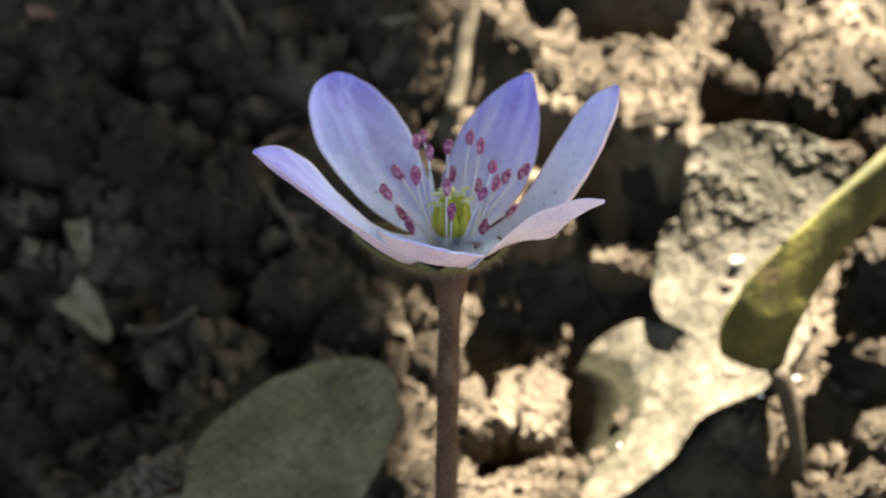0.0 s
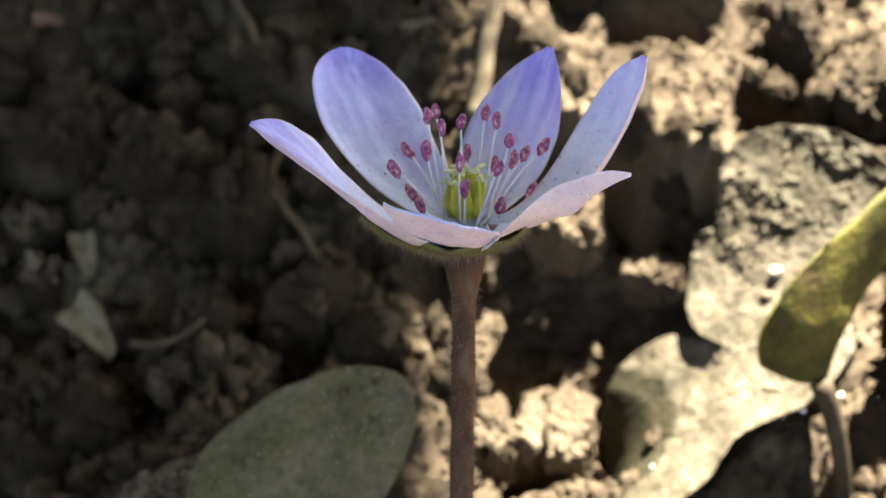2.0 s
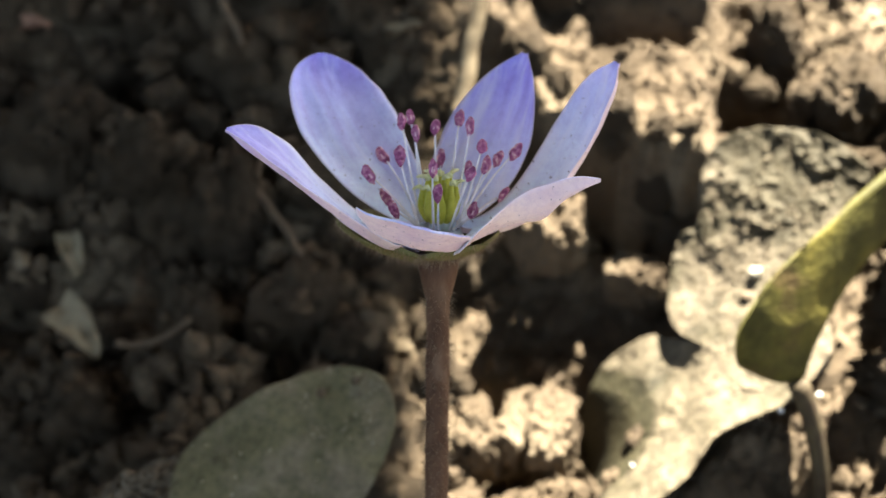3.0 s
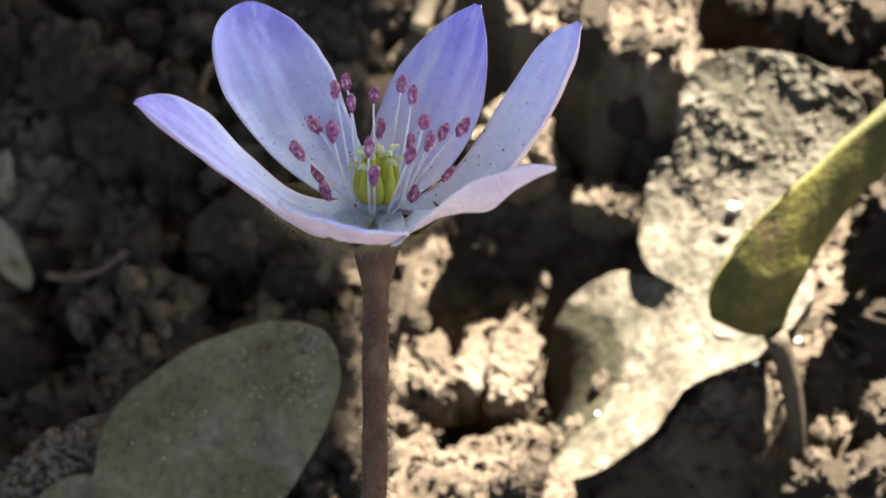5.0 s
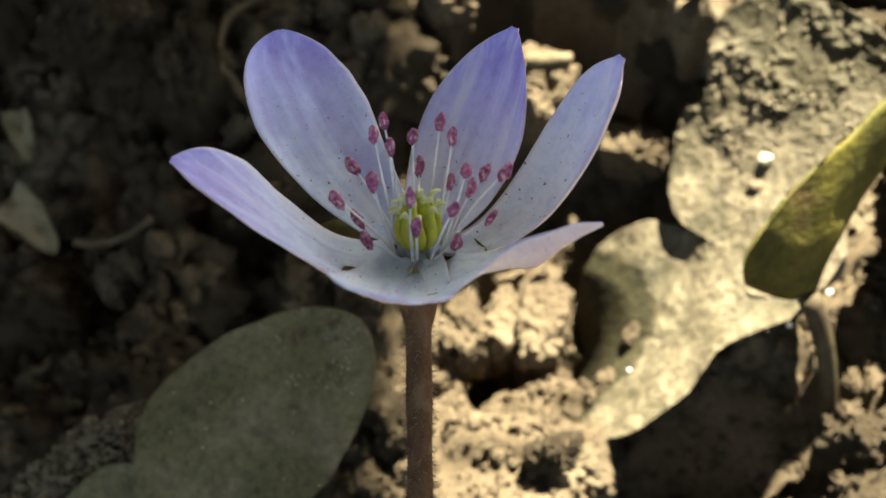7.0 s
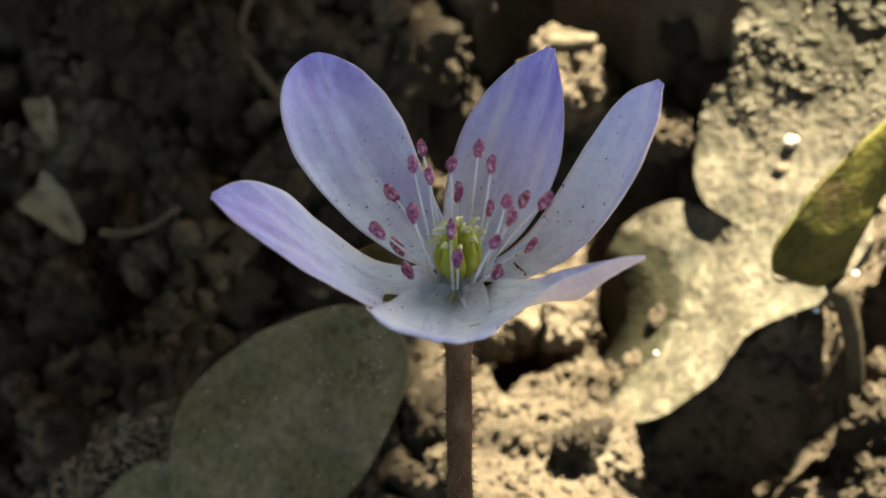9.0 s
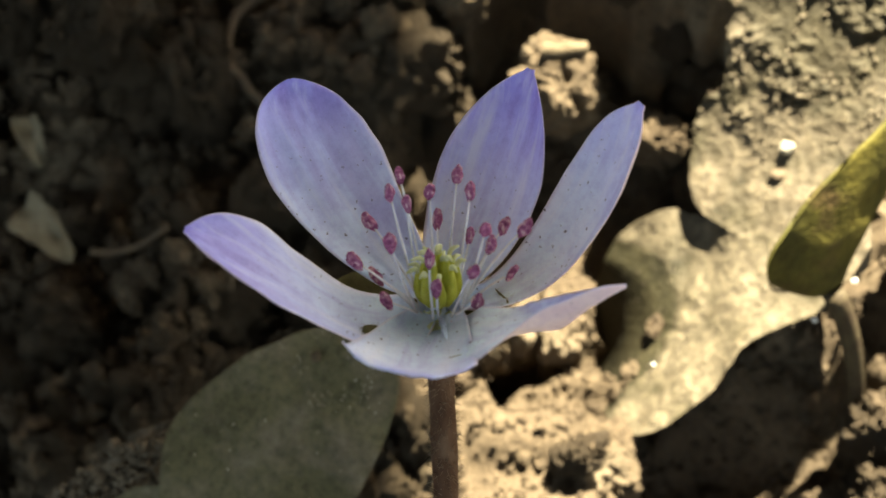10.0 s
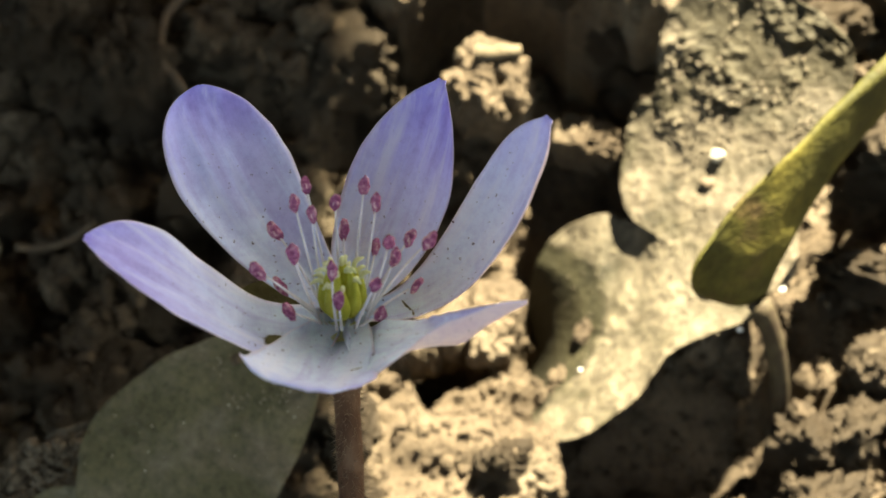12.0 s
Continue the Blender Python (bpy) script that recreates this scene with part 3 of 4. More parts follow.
    bmesh.ops.recalc_face_normals(bm, faces=bm.faces)
    return bm


# the margins of each petal, from its tip to its foot, how far it hollows and how far the violet runs down it
PETALS = [
    (((-1.650, 0.128, 9.534), (-1.274, 0.786, 9.323), (-0.883, 0.148, 8.381), (-0.239, 0.257, 8.489)),
     ((-1.719, 0.147, 9.466), (-1.290, -0.475, 9.747), (-0.277, -0.486, 8.744), (-0.275, -0.389, 8.830)), 0.22, 1.0),
    (((-1.148, 1.636, 9.221), (-1.816, 1.084, 9.400), (-0.853, 0.458, 8.288), (-0.182, 0.206, 8.518)),
     ((-1.138, 1.701, 9.166), (-0.437, 1.811, 8.888), (-0.391, 0.838, 8.661), (0.031, 0.320, 8.500)), 0.20, 0.92),
    (((0.593, 1.812, 9.170), (-0.130, 1.720, 8.848), (-0.273, 1.007, 8.304), (-0.100, 0.180, 8.600)),
     ((0.645, 1.787, 9.139), (0.812, 1.016, 9.284), (0.732, 0.807, 8.290), (0.118, 0.199, 8.576)), 0.42, 1.10),
    (((1.363, 1.312, 9.373), (0.810, 1.397, 9.161), (0.710, 0.528, 8.187), (0.051, 0.230, 8.553)),
     ((1.431, 1.180, 9.546), (1.369, 0.511, 9.470), (0.938, 0.127, 8.362), (0.141, 0.089, 8.616)), 0.5, 0.68),
    (((1.269, -0.181, 9.363), (0.828, -0.321, 9.584), (0.406, -0.620, 9.261), (0.245, -0.585, 8.966)),
     ((1.293, -0.137, 9.316), (0.364, -0.160, 9.144), (0.832, 0.006, 8.707), (0.272, 0.101, 8.580)), 0.85, 0.62),
    (((-0.560, -0.640, 9.390), (-0.530, -0.500, 9.080), (-0.520, -0.230, 8.740), (-0.340, -0.020, 8.600)),
     ((0.300, -0.665, 9.160), (0.300, -0.500, 8.910), (0.250, -0.260, 8.700), (0.200, -0.020, 8.620)), 0.22, 0.45),
]
for k, (one, two, belly, hue) in enumerate(PETALS):
    bm = petal_sheet(one, two, belly, hue, k * 2.3, Vector((0, -0.25, 0.20)) if k == 5 else Vector((0, 0, 0)), k == 4)
    part("petal", bm, (m_petal_in, m_petal_out), flower)

# receptacle: the small cushion on which petals, stamens and carpels sit
bm = bmesh.new()
bmesh.ops.create_uvsphere(bm, u_segments=24, v_segments=12, radius=0.19 * CM)
for v in bm.verts:
    v.co = Vector((v.co.x, v.co.y, v.co.z * 0.5))
    v.co *= 1 + 0.06 * noise.noise(v.co / CM * 5)
bmesh.ops.transform(bm, matrix=Matrix.Translation((HEART - 0.17 * AXIS) * CM) @ AXIS.to_track_quat("Z", "Y").to_matrix().to_4x4(), verts=bm.verts)
part("receptacle", bm, m_stigma, flower, "pale green receptacle")

# involucre below the petals
for turn, length, lift, low, broad in ((172, 0.80, 0.30, 0.30, 0.46), (20, 0.46, 0.20, 0.26, 0.32), (262, 0.54, 0.16, 0.25, 0.48)):
    a = radians(turn)
    e1 = Vector((1, 0, 0))
    e2 = AXIS.cross(e1)
    d = math.cos(a) * e1 + math.sin(a) * e2
    b = HEART - low * AXIS + 0.05 * d
    bm = blade(b, b + 0.55 * length * d + 0.06 * AXIS, b + length * d + lift * AXIS, broad, AXIS, 0, 0.30, 0.45, 2.0, rows=22, cols=11, thick=0.03)
    bract = part("bract", bm, (m_bract, m_bract), flower, "dull olive bract with a hairy underside")
    bm = bmesh.new()
    for v in list(bract.data.vertices) * 2:
        p = v.co / CM
        o = (p - b).normalized() * 0.4 - AXIS * rng.uniform(0.3, 1.0) + Vector(rng.uniform(-0.6, 0.6, 3))
        q = p + o.normalized() * rng.uniform(0.04, 0.12)
        w = o.cross(AXIS).normalized() * 0.0018
        bm.faces.new([bm.verts.new(k * CM) for k in (p - w, p + w, q)])
    part("bract_hairs", bm, m_hair, bract, "fine pale hairs", "stuff")

# stem
stem_pts = bezier(HEART - 9.6 * AXIS + Vector((-0.05, 0.25, 0.25)), HEART - 4.5 * AXIS + Vector((0.02, -0.02, 0)), HEART - 0.20 * AXIS, 40)
bm = bmesh.new()
tube(bm, [p * CM for p in stem_pts], [(0.098 + 0.004 * math.sin(i * 1.7) + (0.10 * smooth(37, 39, i))) * CM for i in range(40)], 16)
part("stem", bm, m_stem, flower, "hairy reddish brown stem")
bm = bmesh.new()
for i in range(2600):
    f = rng.random() ** 0.6
    k = f * 39
    a, b = stem_pts[int(k)], stem_pts[min(39, int(k) + 1)]
    p = a.lerp(b, k - int(k))
    d = (b - a).normalized() if (b - a).length else AXIS
    o = d.orthogonal().normalized()
    o.rotate(Matrix.Rotation(rng.uniform(0, 6.28), 3, d))
    tip = p + o * (0.10 + rng.uniform(0.015, 0.075)) + d * rng.uniform(-0.10, 0.08) + d.cross(o) * rng.uniform(-0.05, 0.05)
    side = d.cross(o) * 0.0008
    r = p + o * 0.10
    vs = [bm.verts.new(q * CM) for q in (r - side, r + side, tip, r + d * 0.007)]
    for t in ((0, 1, 2), (1, 3, 2), (3, 0, 2)):
        bm.faces.new([vs[q] for q in t])
part("stem_hairs", bm, m_hair, flower, "fine pale hairs", "stuff")

# ovary: a head of small carpels with pale tips
e1 = Vector((1, 0, 0))
e2 = AXIS.cross(e1)
for ring, count, r0, rise in ((0, 9, 0.14, -0.02), (1, 6, 0.085, 0.03), (2, 3, 0.03, 0.06)):
    for i in range(count):
        a = 2 * math.pi * (i + 0.37 * ring) / count
        d = math.cos(a) * e1 + math.sin(a) * e2
        b = HEART + d * r0 * 0.52 + AXIS * (0.07 + rise)
        t = b + AXIS * rng.uniform(0.22, 0.31) + d * (0.065 - 0.018 * ring)
        bm = bmesh.new()
        tube(bm, [p * CM for p in bezier(b, b + AXIS * 0.13 + d * 0.075, t, 7)], [q * CM for q in (0.038, 0.050, 0.055, 0.050, 0.038, 0.025, 0.017)], 8)
        c = part("carpel", bm, m_ovary, flower)
        bm = bmesh.new()
        tube(bm, [p * CM for p in bezier(t - AXIS * 0.01, t + AXIS * 0.06, t + AXIS * rng.uniform(0.0, 0.06) + d * rng.uniform(0.05, 0.10), 5)], [q * CM for q in (0.016, 0.018, 0.019, 0.016, 0.007)], 7)
        part("stigma", bm, m_stigma, c, "pale yellow-green stigma")

# stamens: where each anther is held
ANTHERS = [(-0.34, 0.60, 9.26), (-0.30, 0.84, 9.13), (-0.23, 0.58, 9.16), (-0.08, 0.70, 9.14), (0.11, 0.86, 9.12), (0.21, 0.68, 9.17),
           (-0.04, 0.66, 8.85), (-0.51, 0.59, 8.92), (-0.32, 0.23, 9.20), (-0.57, 0.18, 9.04), (-0.46, 0.24, 8.76), (-0.36, -0.02, 8.86),
           (-0.05, 0.13, 9.17), (0.00, -0.03, 9.04), (0.33, 0.31, 9.26), (0.36, 0.30, 9.08), (0.44, 0.53, 8.96), (0.59, 0.40, 9.14),
           (0.26, -0.01, 9.23), (0.20, 0.52, 8.86), (0.50, 0.22, 8.85), (0.27, -0.03, 8.88)]


def anther_mesh(bm, at, d, face):
    """A flattened pod with a seam, its long side along d."""
    d = d.normalized()
    n = (face - d * face.dot(d)).normalized()
    s = d.cross(n)
    rows, sides = 13, 14
    k1, k2, wide = rng.uniform(0.8, 1.15), rng.uniform(0.75, 1.2), rng.random()
    rings = []
    for i in range(rows):
        f = i / (rows - 1)
        r = max(0.08, math.sin(math.pi * (0.04 + 0.92 * f ** 0.85)) ** 0.8) * (0.62 + 0.5 * f)
        ring = []
        for k in range(sides):
            a = 2 * math.pi * k / sides
            seam = 1 - 0.34 * math.exp(-((math.sin(a) - 1) / 0.12) ** 2) - 0.25 * math.exp(-((abs(math.cos(a)) - 1) / 0.05) ** 2)
            p = at + d * (f - 0.5) * 0.158 * k1 + r * seam * (s * math.cos(a) * 0.049 * k2 + n * math.sin(a) * 0.038)
            p = p + 0.016 * noise.noise_vector(p * 12) + 0.008 * noise.noise_vector(p * 36)
            ring.append(bm.verts.new(p * CM))
        rings.append(ring)
    for i in range(rows - 1):
        for k in range(sides):
            f = bm.faces.new((rings[i][k], rings[i][(k + 1) % sides], rings[i + 1][(k + 1) % sides], rings[i + 1][k]))
            f.material_index = 1 if (k == 0 and wide < 0.5) or (k == 7 and 3 < i < 9) or (k == 3 and wide > 0.6 and 3 < i < 7) else 0
    bm.faces.new(rings[0][::-1])
    bm.faces.new(rings[-1])


for at in ANTHERS:
    at = Vector(at)
    o = at - HEART
    flat = o - AXIS * o.dot(AXIS)
    b = HEART + flat.normalized() * 0.17 + AXIS * 0.0
    mid = b + flat * 0.35 + AXIS * o.dot(AXIS) * 0.6
    foot = at - (at - mid).normalized() * 0.06
    bm = bmesh.new()
    tube(bm, [p * CM for p in bezier(b, mid, foot, 10)], [(0.0115 - 0.0005 * i) * CM for i in range(10)], 8)
    st = part("stamen", bm, m_filament, flower, "white stamen filament")
    bm = bmesh.new()
    anther_mesh(bm, at, (at - mid) + 0.12 * AXIS, Vector((rng.uniform(-0.4, 0.4), -0.8, 0.5)))
    part("anther", bm, (m_anther, m_rim), st, "crimson anther with a pale seam")

def lobed_sheet(centre, radii, lie, thick=0.05, rings=90, turns=300, mud=0.0, seed=0.0, bare=None, wave=0.0):
    """A lobe of a leaf, in centimetres: radii at even angles round its centre, seen from above, give its outline; lie(x, y) is its height."""
    n = len(radii)

    def reach(a):
        k = a / (2 * math.pi) * n
        i, f = int(k), k - int(k)
        p, q, r, s = (radii[(i + d) % n] for d in (-1, 0, 1, 2))
        out = q + 0.5 * f * (r - p + f * (2 * p - 5 * q + 4 * r - s + f * (3 * (q - r) + s - p)))
        return out * (1 + 0.012 * noise.noise(Vector((3 * math.cos(a), 3 * math.sin(a), seed))) + 0.008 * noise.noise(Vector((9 * math.cos(a), 9 * math.sin(a), seed))))

    def lay(x, y, edge):
        d = 0.01
        nr = Vector((lie(x - d, y) - lie(x + d, y), lie(x, y - d) - lie(x, y + d), 2 * d)).normalized()
        p = Vector((x, y, lie(x, y)))
        if wave:
            p += nr * wave * noise.noise(p * 1.3 + Vector((seed, 0, 0)))
        if mud:
            patch = smooth(-0.12, 0.22, noise.noise(p * 2.2 + Vector((seed, 0, 0))) + 0.5 * noise.noise(p * 5.0)) * (1 - 0.8 * smooth(0.0, 0.15, bare(x, y)) if bare else 1)
            p += nr * mud * patch * (0.8 + 1.1 * noise.noise(p * 6.0) + 0.9 * noise.noise(p * 13.0) + 0.6 * noise.noise(p * 28))
        return p, p - nr * thick * (1 - 0.8 * edge ** 4)

    bm = bmesh.new()
    uv = bm.loops.layers.uv.new("petal")
    flat = {}

    def add(p, x, y):
        v = bm.verts.new(p * CM)
        flat[v] = (0.0, 0.755 + 0.8 * bare(x, y) if bare else 0.0)
        return v

    top, low = [], []
    for i in range(rings + 1):
        f = (i / rings) ** 0.85
        rt, rl = [], []
        for k in range(turns if i else 1):
            a = 2 * math.pi * k / turns
            x, y = centre[0] + f * reach(a) * math.cos(a), centre[1] + f * reach(a) * math.sin(a)
            p, q = lay(x, y, f)
            rt.append(add(p, x, y))
            if i % 3 == 0:
                rl.append(add(q, x, y))
        top.append(rt)
        if rl:
            low.append(rl)

    def cover(sheet, index, flip):
        for a, b in zip(sheet, sheet[1:]):
            for k in range(turns):
                vs = [a[0], b[k], b[(k + 1) % turns]] if len(a) == 1 else [a[k], b[k], b[(k + 1) % turns], a[(k + 1) % turns]]
                f = bm.faces.new(vs[::-1] if flip else vs)
                f.material_index = index

    cover(top, 0, False)
    cover(low, 1, True)
    for k in range(turns):
        j = (k + 1) % turns
        bm.faces.new((top[-1][k], low[-1][k], low[-1][j], top[-1][j]))
    for f in bm.faces:
        for lp in f.loops:
            lp[uv].uv = flat[lp.vert]
    return bm


# ---------------------------------------------------------------- leaves
grey_leaf = thing("leaf", label="grey-green hepatica leaf dusted with soil, in shade", category="leaf")
bm = lobed_sheet((-1.9, 0.8), (0.99, 1.17, 1.41, 1.5, 1.37, 1.2, 1.06, 1.01, 0.97, 0.99, 1.05, 1.1, 1.1, 1.14, 1.18, 1.23, 1.21, 1.16, 1.02, 0.89, 0.84, 0.8, 0.81, 0.89),
                 lambda x, y: 4.0 + 0.53 * (y - 0.12) + 0.11 * (x + 1.51) - 0.05 * (x + 1.9) ** 2 * (y < 0.8) * (0.8 - y), thick=0.04, rings=40, turns=160, seed=4.0, wave=0.05)
shade_blade = part("leaf_blade", bm, (m_leaf_shade, m_leaf_shade), grey_leaf)
bm = blade((-2.88, 1.28, 4.28), (-3.5, 0.92, 4.02), (-4.6, 0.15, 3.45), 0.21, (-0.25, -0.45, 0.85), 0.3, -0.15, 0.4, 2.0, rows=60, cols=31,
           thick=0.04, wave=0.10, seed=6.0, ragged=0.12, mud=0.05)
soiled_blade = part("leaf_lobe", bm, (m_caked, m_leaf_shade), grey_leaf, "lobe caked with brown soil")
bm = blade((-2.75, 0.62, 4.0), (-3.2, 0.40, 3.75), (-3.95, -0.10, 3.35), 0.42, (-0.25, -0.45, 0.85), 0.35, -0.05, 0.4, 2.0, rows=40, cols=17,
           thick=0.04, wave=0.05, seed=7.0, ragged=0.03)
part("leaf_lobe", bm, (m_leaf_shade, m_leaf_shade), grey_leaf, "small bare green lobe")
bm = bmesh.new()
tube(bm, [p * CM for p in bezier((-2.85, 0.35, 3.88), (-3.3, -0.2, 3.0), (-3.9, -0.9, 0.6), 14)], [0.07 * CM] * 14, 10)
part("petiole", bm, m_petiole, grey_leaf)

three = thing("three_lobed_leaf", label="three-lobed green hepatica leaf covered in pale dried mud", category="leaf")


def lie_back(x, y):
    x, y = x - 2.947, y - 4.831
    return 3.70 + 0.49 * x + 0.46 * y - 0.085 * x * x + 0.15 * y * y


def lie_low(x, y):
    s, t = x - 2.334, y - 3.577
    dip = 0.10 * smooth(3.6, 4.1, y) * smooth(2.0, 2.3, x) * (1 - smooth(2.4, 2.7, x))
    c = max(0.0, clean_shaded_side(x, y))
    z = 2.90 + 0.81 * s + 0.12 * t - 0.112 * s * s + 0.062 * s * t + 0.129 * t * t - dip - 1.6 * c * c / (c + 0.12)
    # towards the neck it runs into the back lobe
    return z + max(0.0, lie_back(x, y) + 0.03 - z) * smooth(2.45, 2.80, x)


def clean_shaded_side(x, y):
    """Over zero on the lower lobe's mud-free side, where shade is also painted into the colour."""
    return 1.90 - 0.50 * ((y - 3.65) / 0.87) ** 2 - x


bm = lobed_sheet((3.4, 4.9), (0.98, 1.15, 1.36, 1.47, 1.46, 1.45, 1.44, 1.43, 1.48, 1.54, 1.58, 1.36, 1.10, 1.22, 1.18, 1.14, 1.14, 1.12, 1.08, 1.03, 1.01, 1.08, 1.30, 1.52, 1.62, 1.62, 1.58, 1.24, 0.92, 0.84, 0.84, 0.88),
                 lie_back, mud=0.055, seed=1.0, wave=0.10, bare=lambda x, y: 0.7 * (1 - smooth(4.6, 5.6, y + 0.4 * noise.noise(Vector((x * 2, y * 2, 0))))) - 0.35 * smooth(5.2, 5.6, y) * (1 - smooth(5.9, 6.2, y)))
lobe_back = part("lobe", bm, (m_leaf_soiled, m_leaf_soiled), three)
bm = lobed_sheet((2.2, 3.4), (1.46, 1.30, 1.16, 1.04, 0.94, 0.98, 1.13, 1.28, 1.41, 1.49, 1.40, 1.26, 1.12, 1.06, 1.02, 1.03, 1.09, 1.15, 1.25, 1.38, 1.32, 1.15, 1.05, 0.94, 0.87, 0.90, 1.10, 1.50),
                 lie_low, mud=0.013, seed=2.0, bare=lambda x, y: clean_shaded_side(x, y) + 0.22 + 0.10 * smooth(3.7, 4.25, y), wave=0.04)
lobe_low = part("lobe", bm, (m_leaf_half_shaded, m_leaf_green), three)


def upright_lobe(upper, lower, rows=60, cols=22, thick=0.045):
    """A lobe that stands on edge between two curves; its upper margin curls over backwards."""
    bm = bmesh.new()
    front, back = [], []
    for i in range(rows):
        s = 1.32 * i / (rows - 1)
        a, b = cubic(upper, s), cubic(lower, s)
        end = smooth(0.95, 1.32, s) ** 2
        a, b = a.lerp((a + b) / 2, 0.97 * end), b.lerp((a + b) / 2, 0.97 * end)
        curl = 0.14 * smooth(0.55, 1.0, s) * (1 - end)
        along = (cubic(upper, s + 0.01) - cubic(upper, s - 0.01)).normalized()
        out = (b - a).cross(along).normalized()
        if out.y > 0:
            out = -out
        rf, rb = [], []
        for j in range(cols):
            u = j / (cols - 1)
            if u < 0.14:
                k = 1 - u / 0.14
                p = a - out * curl * k + Vector((0, 0, 0.10 * math.sin(k * 2.2) * curl))
            else:
                k = (u - 0.14) / 0.86
                p = a.lerp(b, k) + out * 0.10 * math.sin(math.pi * k)
            p += out * 0.035 * noise.noise(p * 2.3 + Vector((3, 1, 0)))
            rf.append(bm.verts.new(p * CM))
            rb.append(bm.verts.new((p - out * thick * (1 if u >= 0.14 else 0.5) - Vector((0, 0, thick if u < 0.14 else 0))) * CM))
        front.append(rf)
        back.append(rb)
    for i in range(rows - 1):
        for j in range(cols - 1):
            bm.faces.new((front[i][j], front[i][j + 1], front[i + 1][j + 1], front[i + 1][j]))
            f = bm.faces.new((back[i][j], back[i + 1][j], back[i + 1][j + 1], back[i][j + 1]))
            f.material_index = 1
    ring = [(0, j) for j in range(cols)] + [(i, cols - 1) for i in range(1, rows)] + [(rows - 1, j) for j in range(cols - 2, -1, -1)] + [(i, 0) for i in range(rows - 2, 0, -1)]
    for (a, b), (c, e) in zip(ring, ring[1:] + ring[:1]):
        bm.faces.new((front[a][b], back[a][b], back[c][e], front[c][e]))
    bmesh.ops.recalc_face_normals(bm, faces=bm.faces)
    return bm


bm = upright_lobe(((2.95, 2.97, 4.24), (2.60, 2.74, 5.25), (3.65, 3.67, 5.58), (5.24, 5.07, 5.97)), ((3.71, 3.12, 3.90), (3.77, 3.22, 4.56), (4.07, 3.89, 4.74), (5.24, 5.30, 4.79)))
part("lobe", bm, (m_leaf_green, m_leaf_green), three, "upright yellow-green lobe with light shining through")
bm = bmesh.new()
tube(bm, [p * CM for p in bezier((3.62, 3.05, 3.95), (4.05, 2.80, 3.2), (4.15, 2.35, 1.2), 16)], [(0.125 - 0.003 * i) * CM for i in range(16)], 12)
part("petiole", bm, m_petiole, three, "dark purplish petiole")



def dust(ob, count, lo, hi, power, material, label, where=None):
    """Crumbs of soil that stick to the upper side of a leaf, in one mesh under it."""
    me = ob.data
    faces = [p for p in me.polygons if p.material_index == 0 and p.area > 1e-10 and p.normal.z > 0.05]
    area = np.array([p.area for p in faces])
    pick = rng.choice(len(faces), size=count * 3, p=area / area.sum())
    shapes = []
    for i in range(4):
        bm = clod_shape(2, 40 + i, 0.8)
        bm.verts.ensure_lookup_table()
        shapes.append((np.array([v.co[:] for v in bm.verts]), np.array([[v.index for v in f.verts] for f in bm.faces])))
        bm.free()
    vs, fs, n, made = [], [], 0, 0
    for k in pick:
        p = faces[k]
        c = p.center + p.normal * 0.0001
        if noise.noise(c * 190) + rng.uniform(-0.35, 0.35) < 0.0 or (where and not where(c / CM)):
            continue
        q, f = shapes[made % 4]
        r = (lo + (hi - lo) * rng.random() ** power) * CM
        jit = Vector(rng.uniform(-0.03, 0.03, 3)) * CM
        jit -= p.normal * jit.dot(p.normal)
        vs.append((q * rng.uniform(0.7, 1.3, 3) * r) @ np.array(Euler(rng.uniform(0, 6.28, 3)).to_matrix()).T + np.array(c + jit + p.normal * r * 0.3))
        fs.append(f + n)
        n += len(q)
        made += 1
        if made >= count:
            break
    me = bpy.data.meshes.new("soil_dust")
    me.from_pydata(np.concatenate(vs).tolist(), [], np.concatenate(fs).tolist())
    me.materials.append(material)
    me.polygons.foreach_set("use_smooth", [True] * len(me.polygons))
    d = tagged(new("soil_dust", me), label, kind="stuff")
    d.parent = ob
    return d


dust(lobe_back, 1500, 0.004, 0.027, 2.4, m_mud, "crumbs of dried mud", lambda c: c.y + 0.9 * noise.noise(c * 1.7) > 5.1 and noise.noise(c * 3.4) > 0.02)
dust(lobe_low, 260, 0.003, 0.013, 2.2, m_mud, "crumbs of dried mud", lambda c: c.x > 1.7)
dust(shade_blade, 60, 0.003, 0.011, 2.5, m_sand, "pale sand grains")
dust(shade_blade, 260, 0.002, 0.010, 2.5, m_soil, "brown soil grains")
dust(soiled_blade, 700, 0.01, 0.06, 2.0, m_caked, "crumbs of soil")
dust(shade_blade, 900, 0.002, 0.009, 2.0, m_sand, "pale dust near the tip", lambda c: math.hypot(c.x + 1.30, c.y - 1.65) + 0.3 * noise.noise(c * 3) < 0.42)
dust(shade_blade, 220, 0.004, 0.018, 2.5, m_soil, "brown soil near the tip", lambda c: math.hypot(c.x + 1.12, c.y - 1.80) < 0.22)

# ---------------------------------------------------------------- litter
def strand(name, pts, r, material, label, category):
    bm = bmesh.new()
    n = 18
    line = bezier(*pts, n)
    line = [p + 0.05 * Vector((noise.noise(p * 2), noise.noise(p * 2 + Vector((5, 0, 0))), 0.6 * noise.noise(p * 3.3))) + (0.03 * noise.noise_vector(p * 5) if r < 0.08 else Vector((0, 0, 0))) for p in line]
    tube(bm, [p * CM for p in line], [r * CM * (1 - 0.3 * i / n) for i in range(n)], 8)
    ob = part(name, bm, material)
    return tagged(ob, label, category)


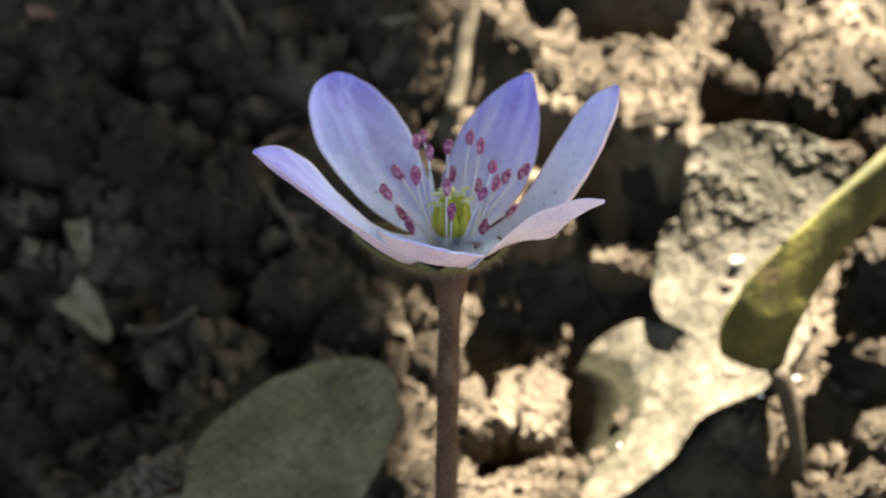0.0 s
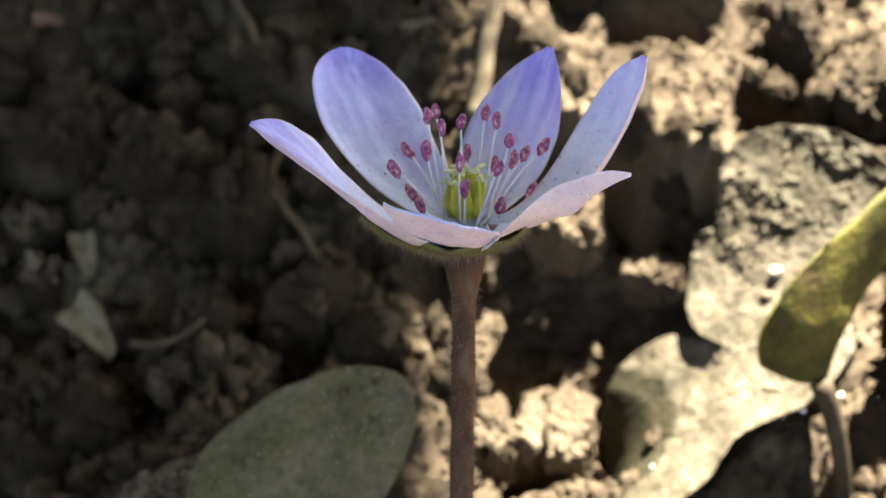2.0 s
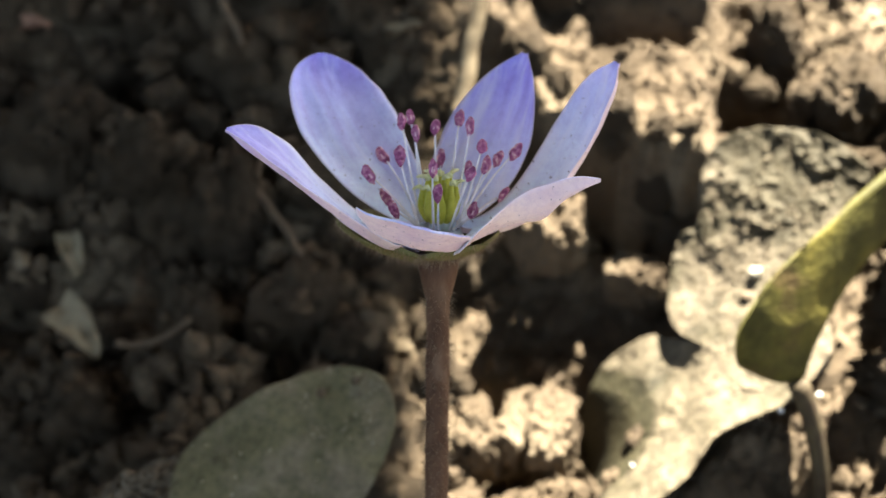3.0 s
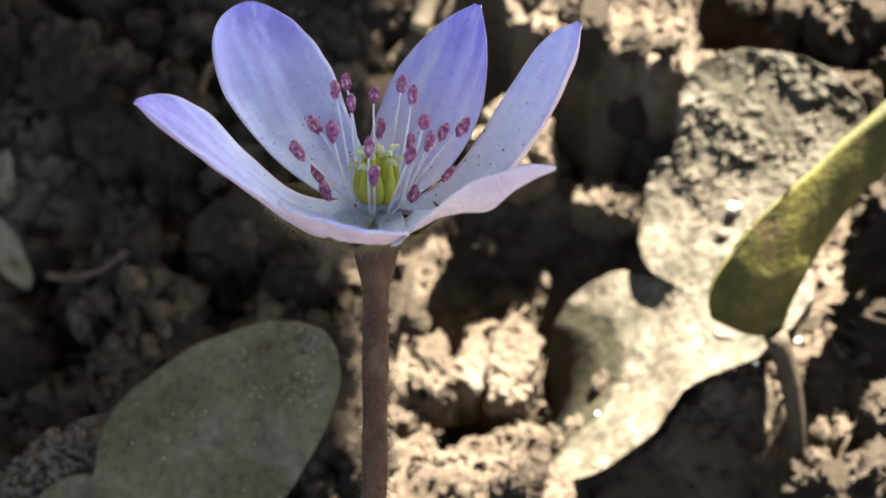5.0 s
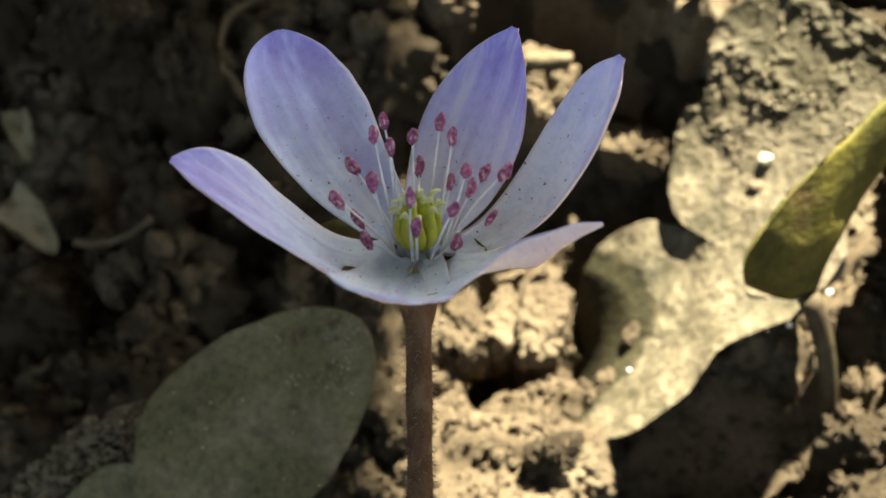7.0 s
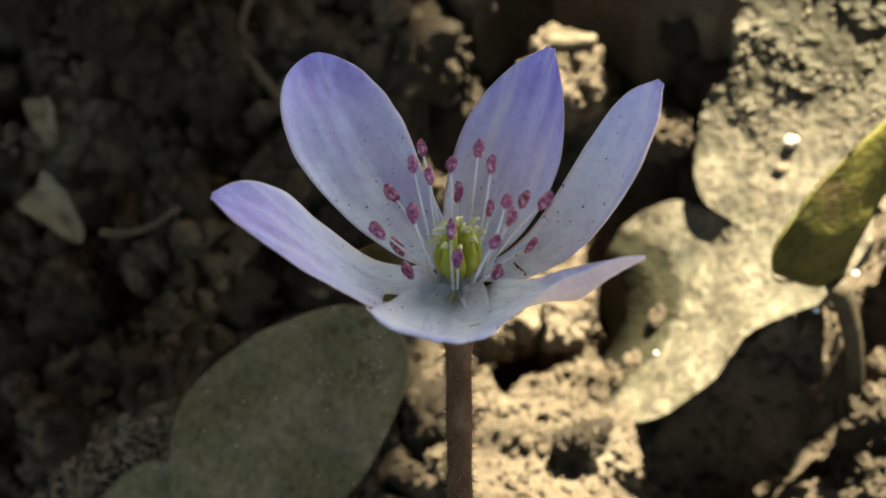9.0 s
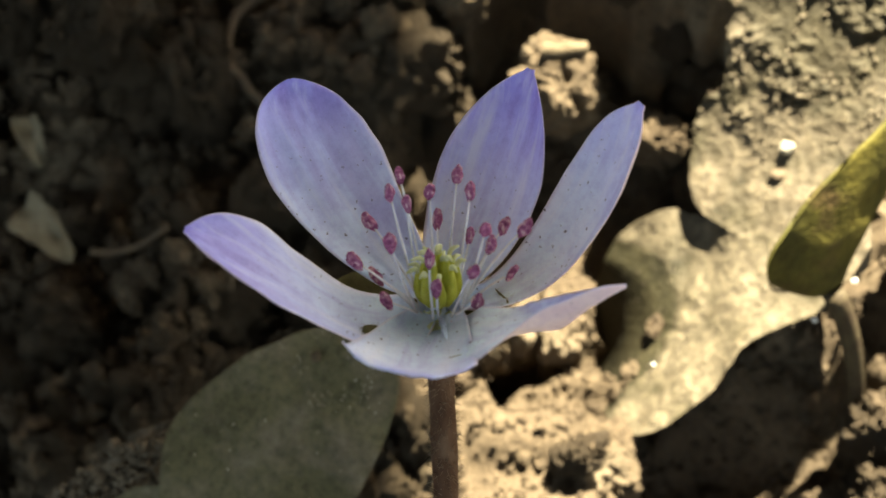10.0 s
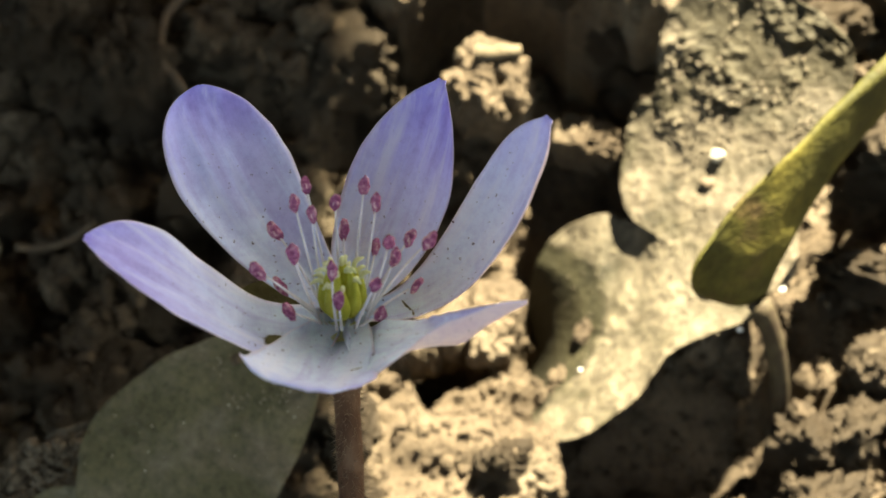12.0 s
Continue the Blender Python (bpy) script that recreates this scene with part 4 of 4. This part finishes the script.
strand("straw", ((-0.44, 6.90, 4.62), (-0.30, 7.36, 5.12), (-0.08, 8.20, 6.32)), 0.125, m_straw, "pale dry straw stalk lying on the soil", "straw")
strand("straw", ((0.58, 6.06, 4.16), (0.85, 6.05, 4.20), (1.12, 6.08, 4.16)), 0.105, m_stub, "short pale straw stub lying on the soil", "straw")
strand("root", ((-2.55, 6.90, 4.15), (-3.15, 6.50, 4.35), (-2.86, 5.72, 4.14)), 0.065, m_root, "curled brown dead root on the soil", "root")
strand("root", ((-2.88, 5.78, 4.12), (-2.45, 5.60, 3.85), (-1.98, 4.45, 3.66)), 0.065, m_root, "bent brown dead root on the soil", "root")
strand("root", ((-4.38, 3.82, 3.40), (-3.95, 3.75, 3.28), (-3.48, 3.95, 3.72)), 0.045, m_root, "short pale dead root on the soil", "root")
strand("root", ((-3.90, 8.80, 5.30), (-3.55, 8.30, 5.15), (-3.33, 7.80, 5.05)), 0.070, m_root, "thin straight dead root on the soil", "root")
strand("twig", ((0.45, 4.4, 1.90), (0.75, 4.6, 2.0), (1.0, 4.8, 2.1)), 0.03, m_root, "thin dark twig lying in a hollow", "twig")


def flake(name, a, b, c, half, material, label):
    bm = blade(a, b, c, half, (0, -0.5, 0.85), 0.2, 0.5, 0.15, 1.3, stem=0.95, ragged=0.12, twist=0.4, rows=16, cols=9, thick=0.03, wave=0.08, seed=half * 9)
    return tagged(part(name, bm, (material, material)), label, "flake")


flake("dry_petal", (-5.20, 4.30, 3.52), (-4.95, 4.12, 3.48), (-4.66, 3.84, 3.12), 0.25, m_flake, "cream dry papery flake lying on the soil")
flake("dry_petal", (-5.32, 5.45, 3.72), (-5.28, 5.25, 3.62), (-5.12, 4.98, 3.35), 0.17, m_flake, "small cream dry papery flake lying on the soil")
flake("leaf_scrap", (-1.72, 8.15, 4.88), (-1.40, 8.10, 5.10), (-0.98, 8.15, 5.22), 0.13, m_straw, "narrow pale brown dead leaf scrap on the soil")
flake("bark_chip", (-6.42, 8.20, 5.02), (-6.25, 8.15, 5.12), (-6.00, 8.15, 5.05), 0.12, m_chip, "small reddish brown chip of bark on the soil")
flake("dry_leaf_scrap", (0.12, 9.15, 5.45), (0.5, 9.0, 5.65), (0.98, 9.1, 5.5), 0.26, m_orange, "bright orange dry leaf scrap on the soil")


def grain(name, at, r, seed, material, label, category):
    bm = clod_shape(3, seed, 0.7)
    bmesh.ops.transform(bm, matrix=Matrix.Translation(Vector(at) * CM) @ Matrix.Diagonal((r * CM, r * CM, r * CM, 1)), verts=bm.verts)
    return tagged(part(name, bm, material), label, category)


for at, r, seed in (((1.86, 2.94, 2.575), 0.017, 61), ((4.04, 3.76, 3.02), 0.030, 62), ((3.46, 2.90, 3.64), 0.030, 63)):
    grain("quartz_grain", at, r, seed, m_quartz, "bright white grain of quartz stuck to the muddy leaf", "sand grain")
grain("soil_crumb", (-1.48, 1.71, 4.88), 0.055, 66, m_clod, "brown soil crumb stuck to the shaded leaf", "soil crumb")
grain("sand_grain", (3.28, 4.90, 3.91), 0.075, 64, m_sand, "pale sandy crumb stuck to the muddy leaf", "sand grain")
# a dark lump added in place of a hole in the back lobe
grain("soil_crumb", (3.19, 4.66, 3.74), 0.075, 68, m_root, "dark brown lump standing in for a dark hole in the muddy leaf", "soil crumb")
grain("soil_crumb", (-1.12, 1.80, 4.99), 0.045, 67, m_clod, "brown soil crumb stuck to the shaded leaf", "soil crumb")

# ---------------------------------------------------------------- an unseen tree, added so that its trunk shades the bed
# leaves of the added crown, which dim the sky light
CROWN = 8500
trunk_edge = Vector((-0.0100, 0.05, 0.034)) + SUN * 0.75
lean = Vector((0.36, 0.0, 1.0))
bm = bmesh.new()
foot = trunk_edge - lean * (trunk_edge.z / lean.z - 0.02)
across = Vector((-0.07, 1, 0.42)).cross(SUN).normalized()
line = [foot + lean * (-0.05 + 0.14 * i) - 0.16 * across for i in range(12)]
tube(bm, line, [0.16] * 12, 28)
tree = thing("tree", label="unseen leaning tree with dark bark and leaves, added to shade the bed", category="tree")
part("unseen_trunk", bm, m_bark, tree)
# an added low branch whose shade reaches further over the back of the bed
slant = Vector((0.02, 1.0, 0.42)).normalized()
start = Vector((-0.0076, 0.0650, 0.0380)) + SUN * 0.95 - 0.10 * slant.cross(SUN).normalized()
rise = slant + 0.5 * SUN
bm = bmesh.new()
tube(bm, [start + rise * (-0.35 + 0.12 * i) for i in range(14)], [0.10] * 14, 20)
part("unseen_limb", bm, m_bark, tree)
for unseen_limb in ((-1.1, -0.9, 2.3), (0.4, -0.8, 2.4), (-0.9, 0.3, 2.6)):
    bm = bmesh.new()
    tube(bm, bezier(line[-2], (line[-1] + Vector(unseen_limb)) / 2 + Vector((0, 0, 0.2)), unseen_limb, 10), [0.08 - 0.007 * i for i in range(10)], 10)
    part("unseen_limb", bm, m_bark, tree)
m_foliage = plain("foliage", [(0.042, 0.040, 0.018), (0.078, 0.072, 0.034)], 30, 0.6)
vs, fs = [], []
for i in range(CROWN):
    q = rng.normal(size=3)
    q = q / np.linalg.norm(q) * rng.uniform(0.6, 1.0)
    c = np.array((0.0, 0.2, 2.3)) + q * np.array((3.0, 3.0, 1.2))
    # the gap left in the added foliage, through which the sun comes
    off = Vector(c) - SUN * SUN.dot(Vector(c))
    if off.length < 0.42:
        continue
    turn = np.array(Euler(rng.uniform(-0.9, 0.9, 3) + np.array((0, 0, rng.uniform(0, 6.28)))).to_matrix())
    k = rng.uniform(0.08, 0.14)
    leaf = np.array([(-1, 0, 0), (-0.4, 0.5, 0.12), (0.4, 0.45, 0.12), (1, 0, -0.1), (0.4, -0.45, 0.12), (-0.4, -0.5, 0.12)]) * k
    n = len(vs)
    vs += ((leaf @ turn.T) + c).tolist()
    fs += [(n, n + 1, n + 2, n + 3), (n, n + 3, n + 4, n + 5)]
me = bpy.data.meshes.new("crown")
me.from_pydata(vs, [], fs)
me.materials.append(m_foliage)
crown = tagged(new("crown", me), kind="stuff")
crown.parent = tree
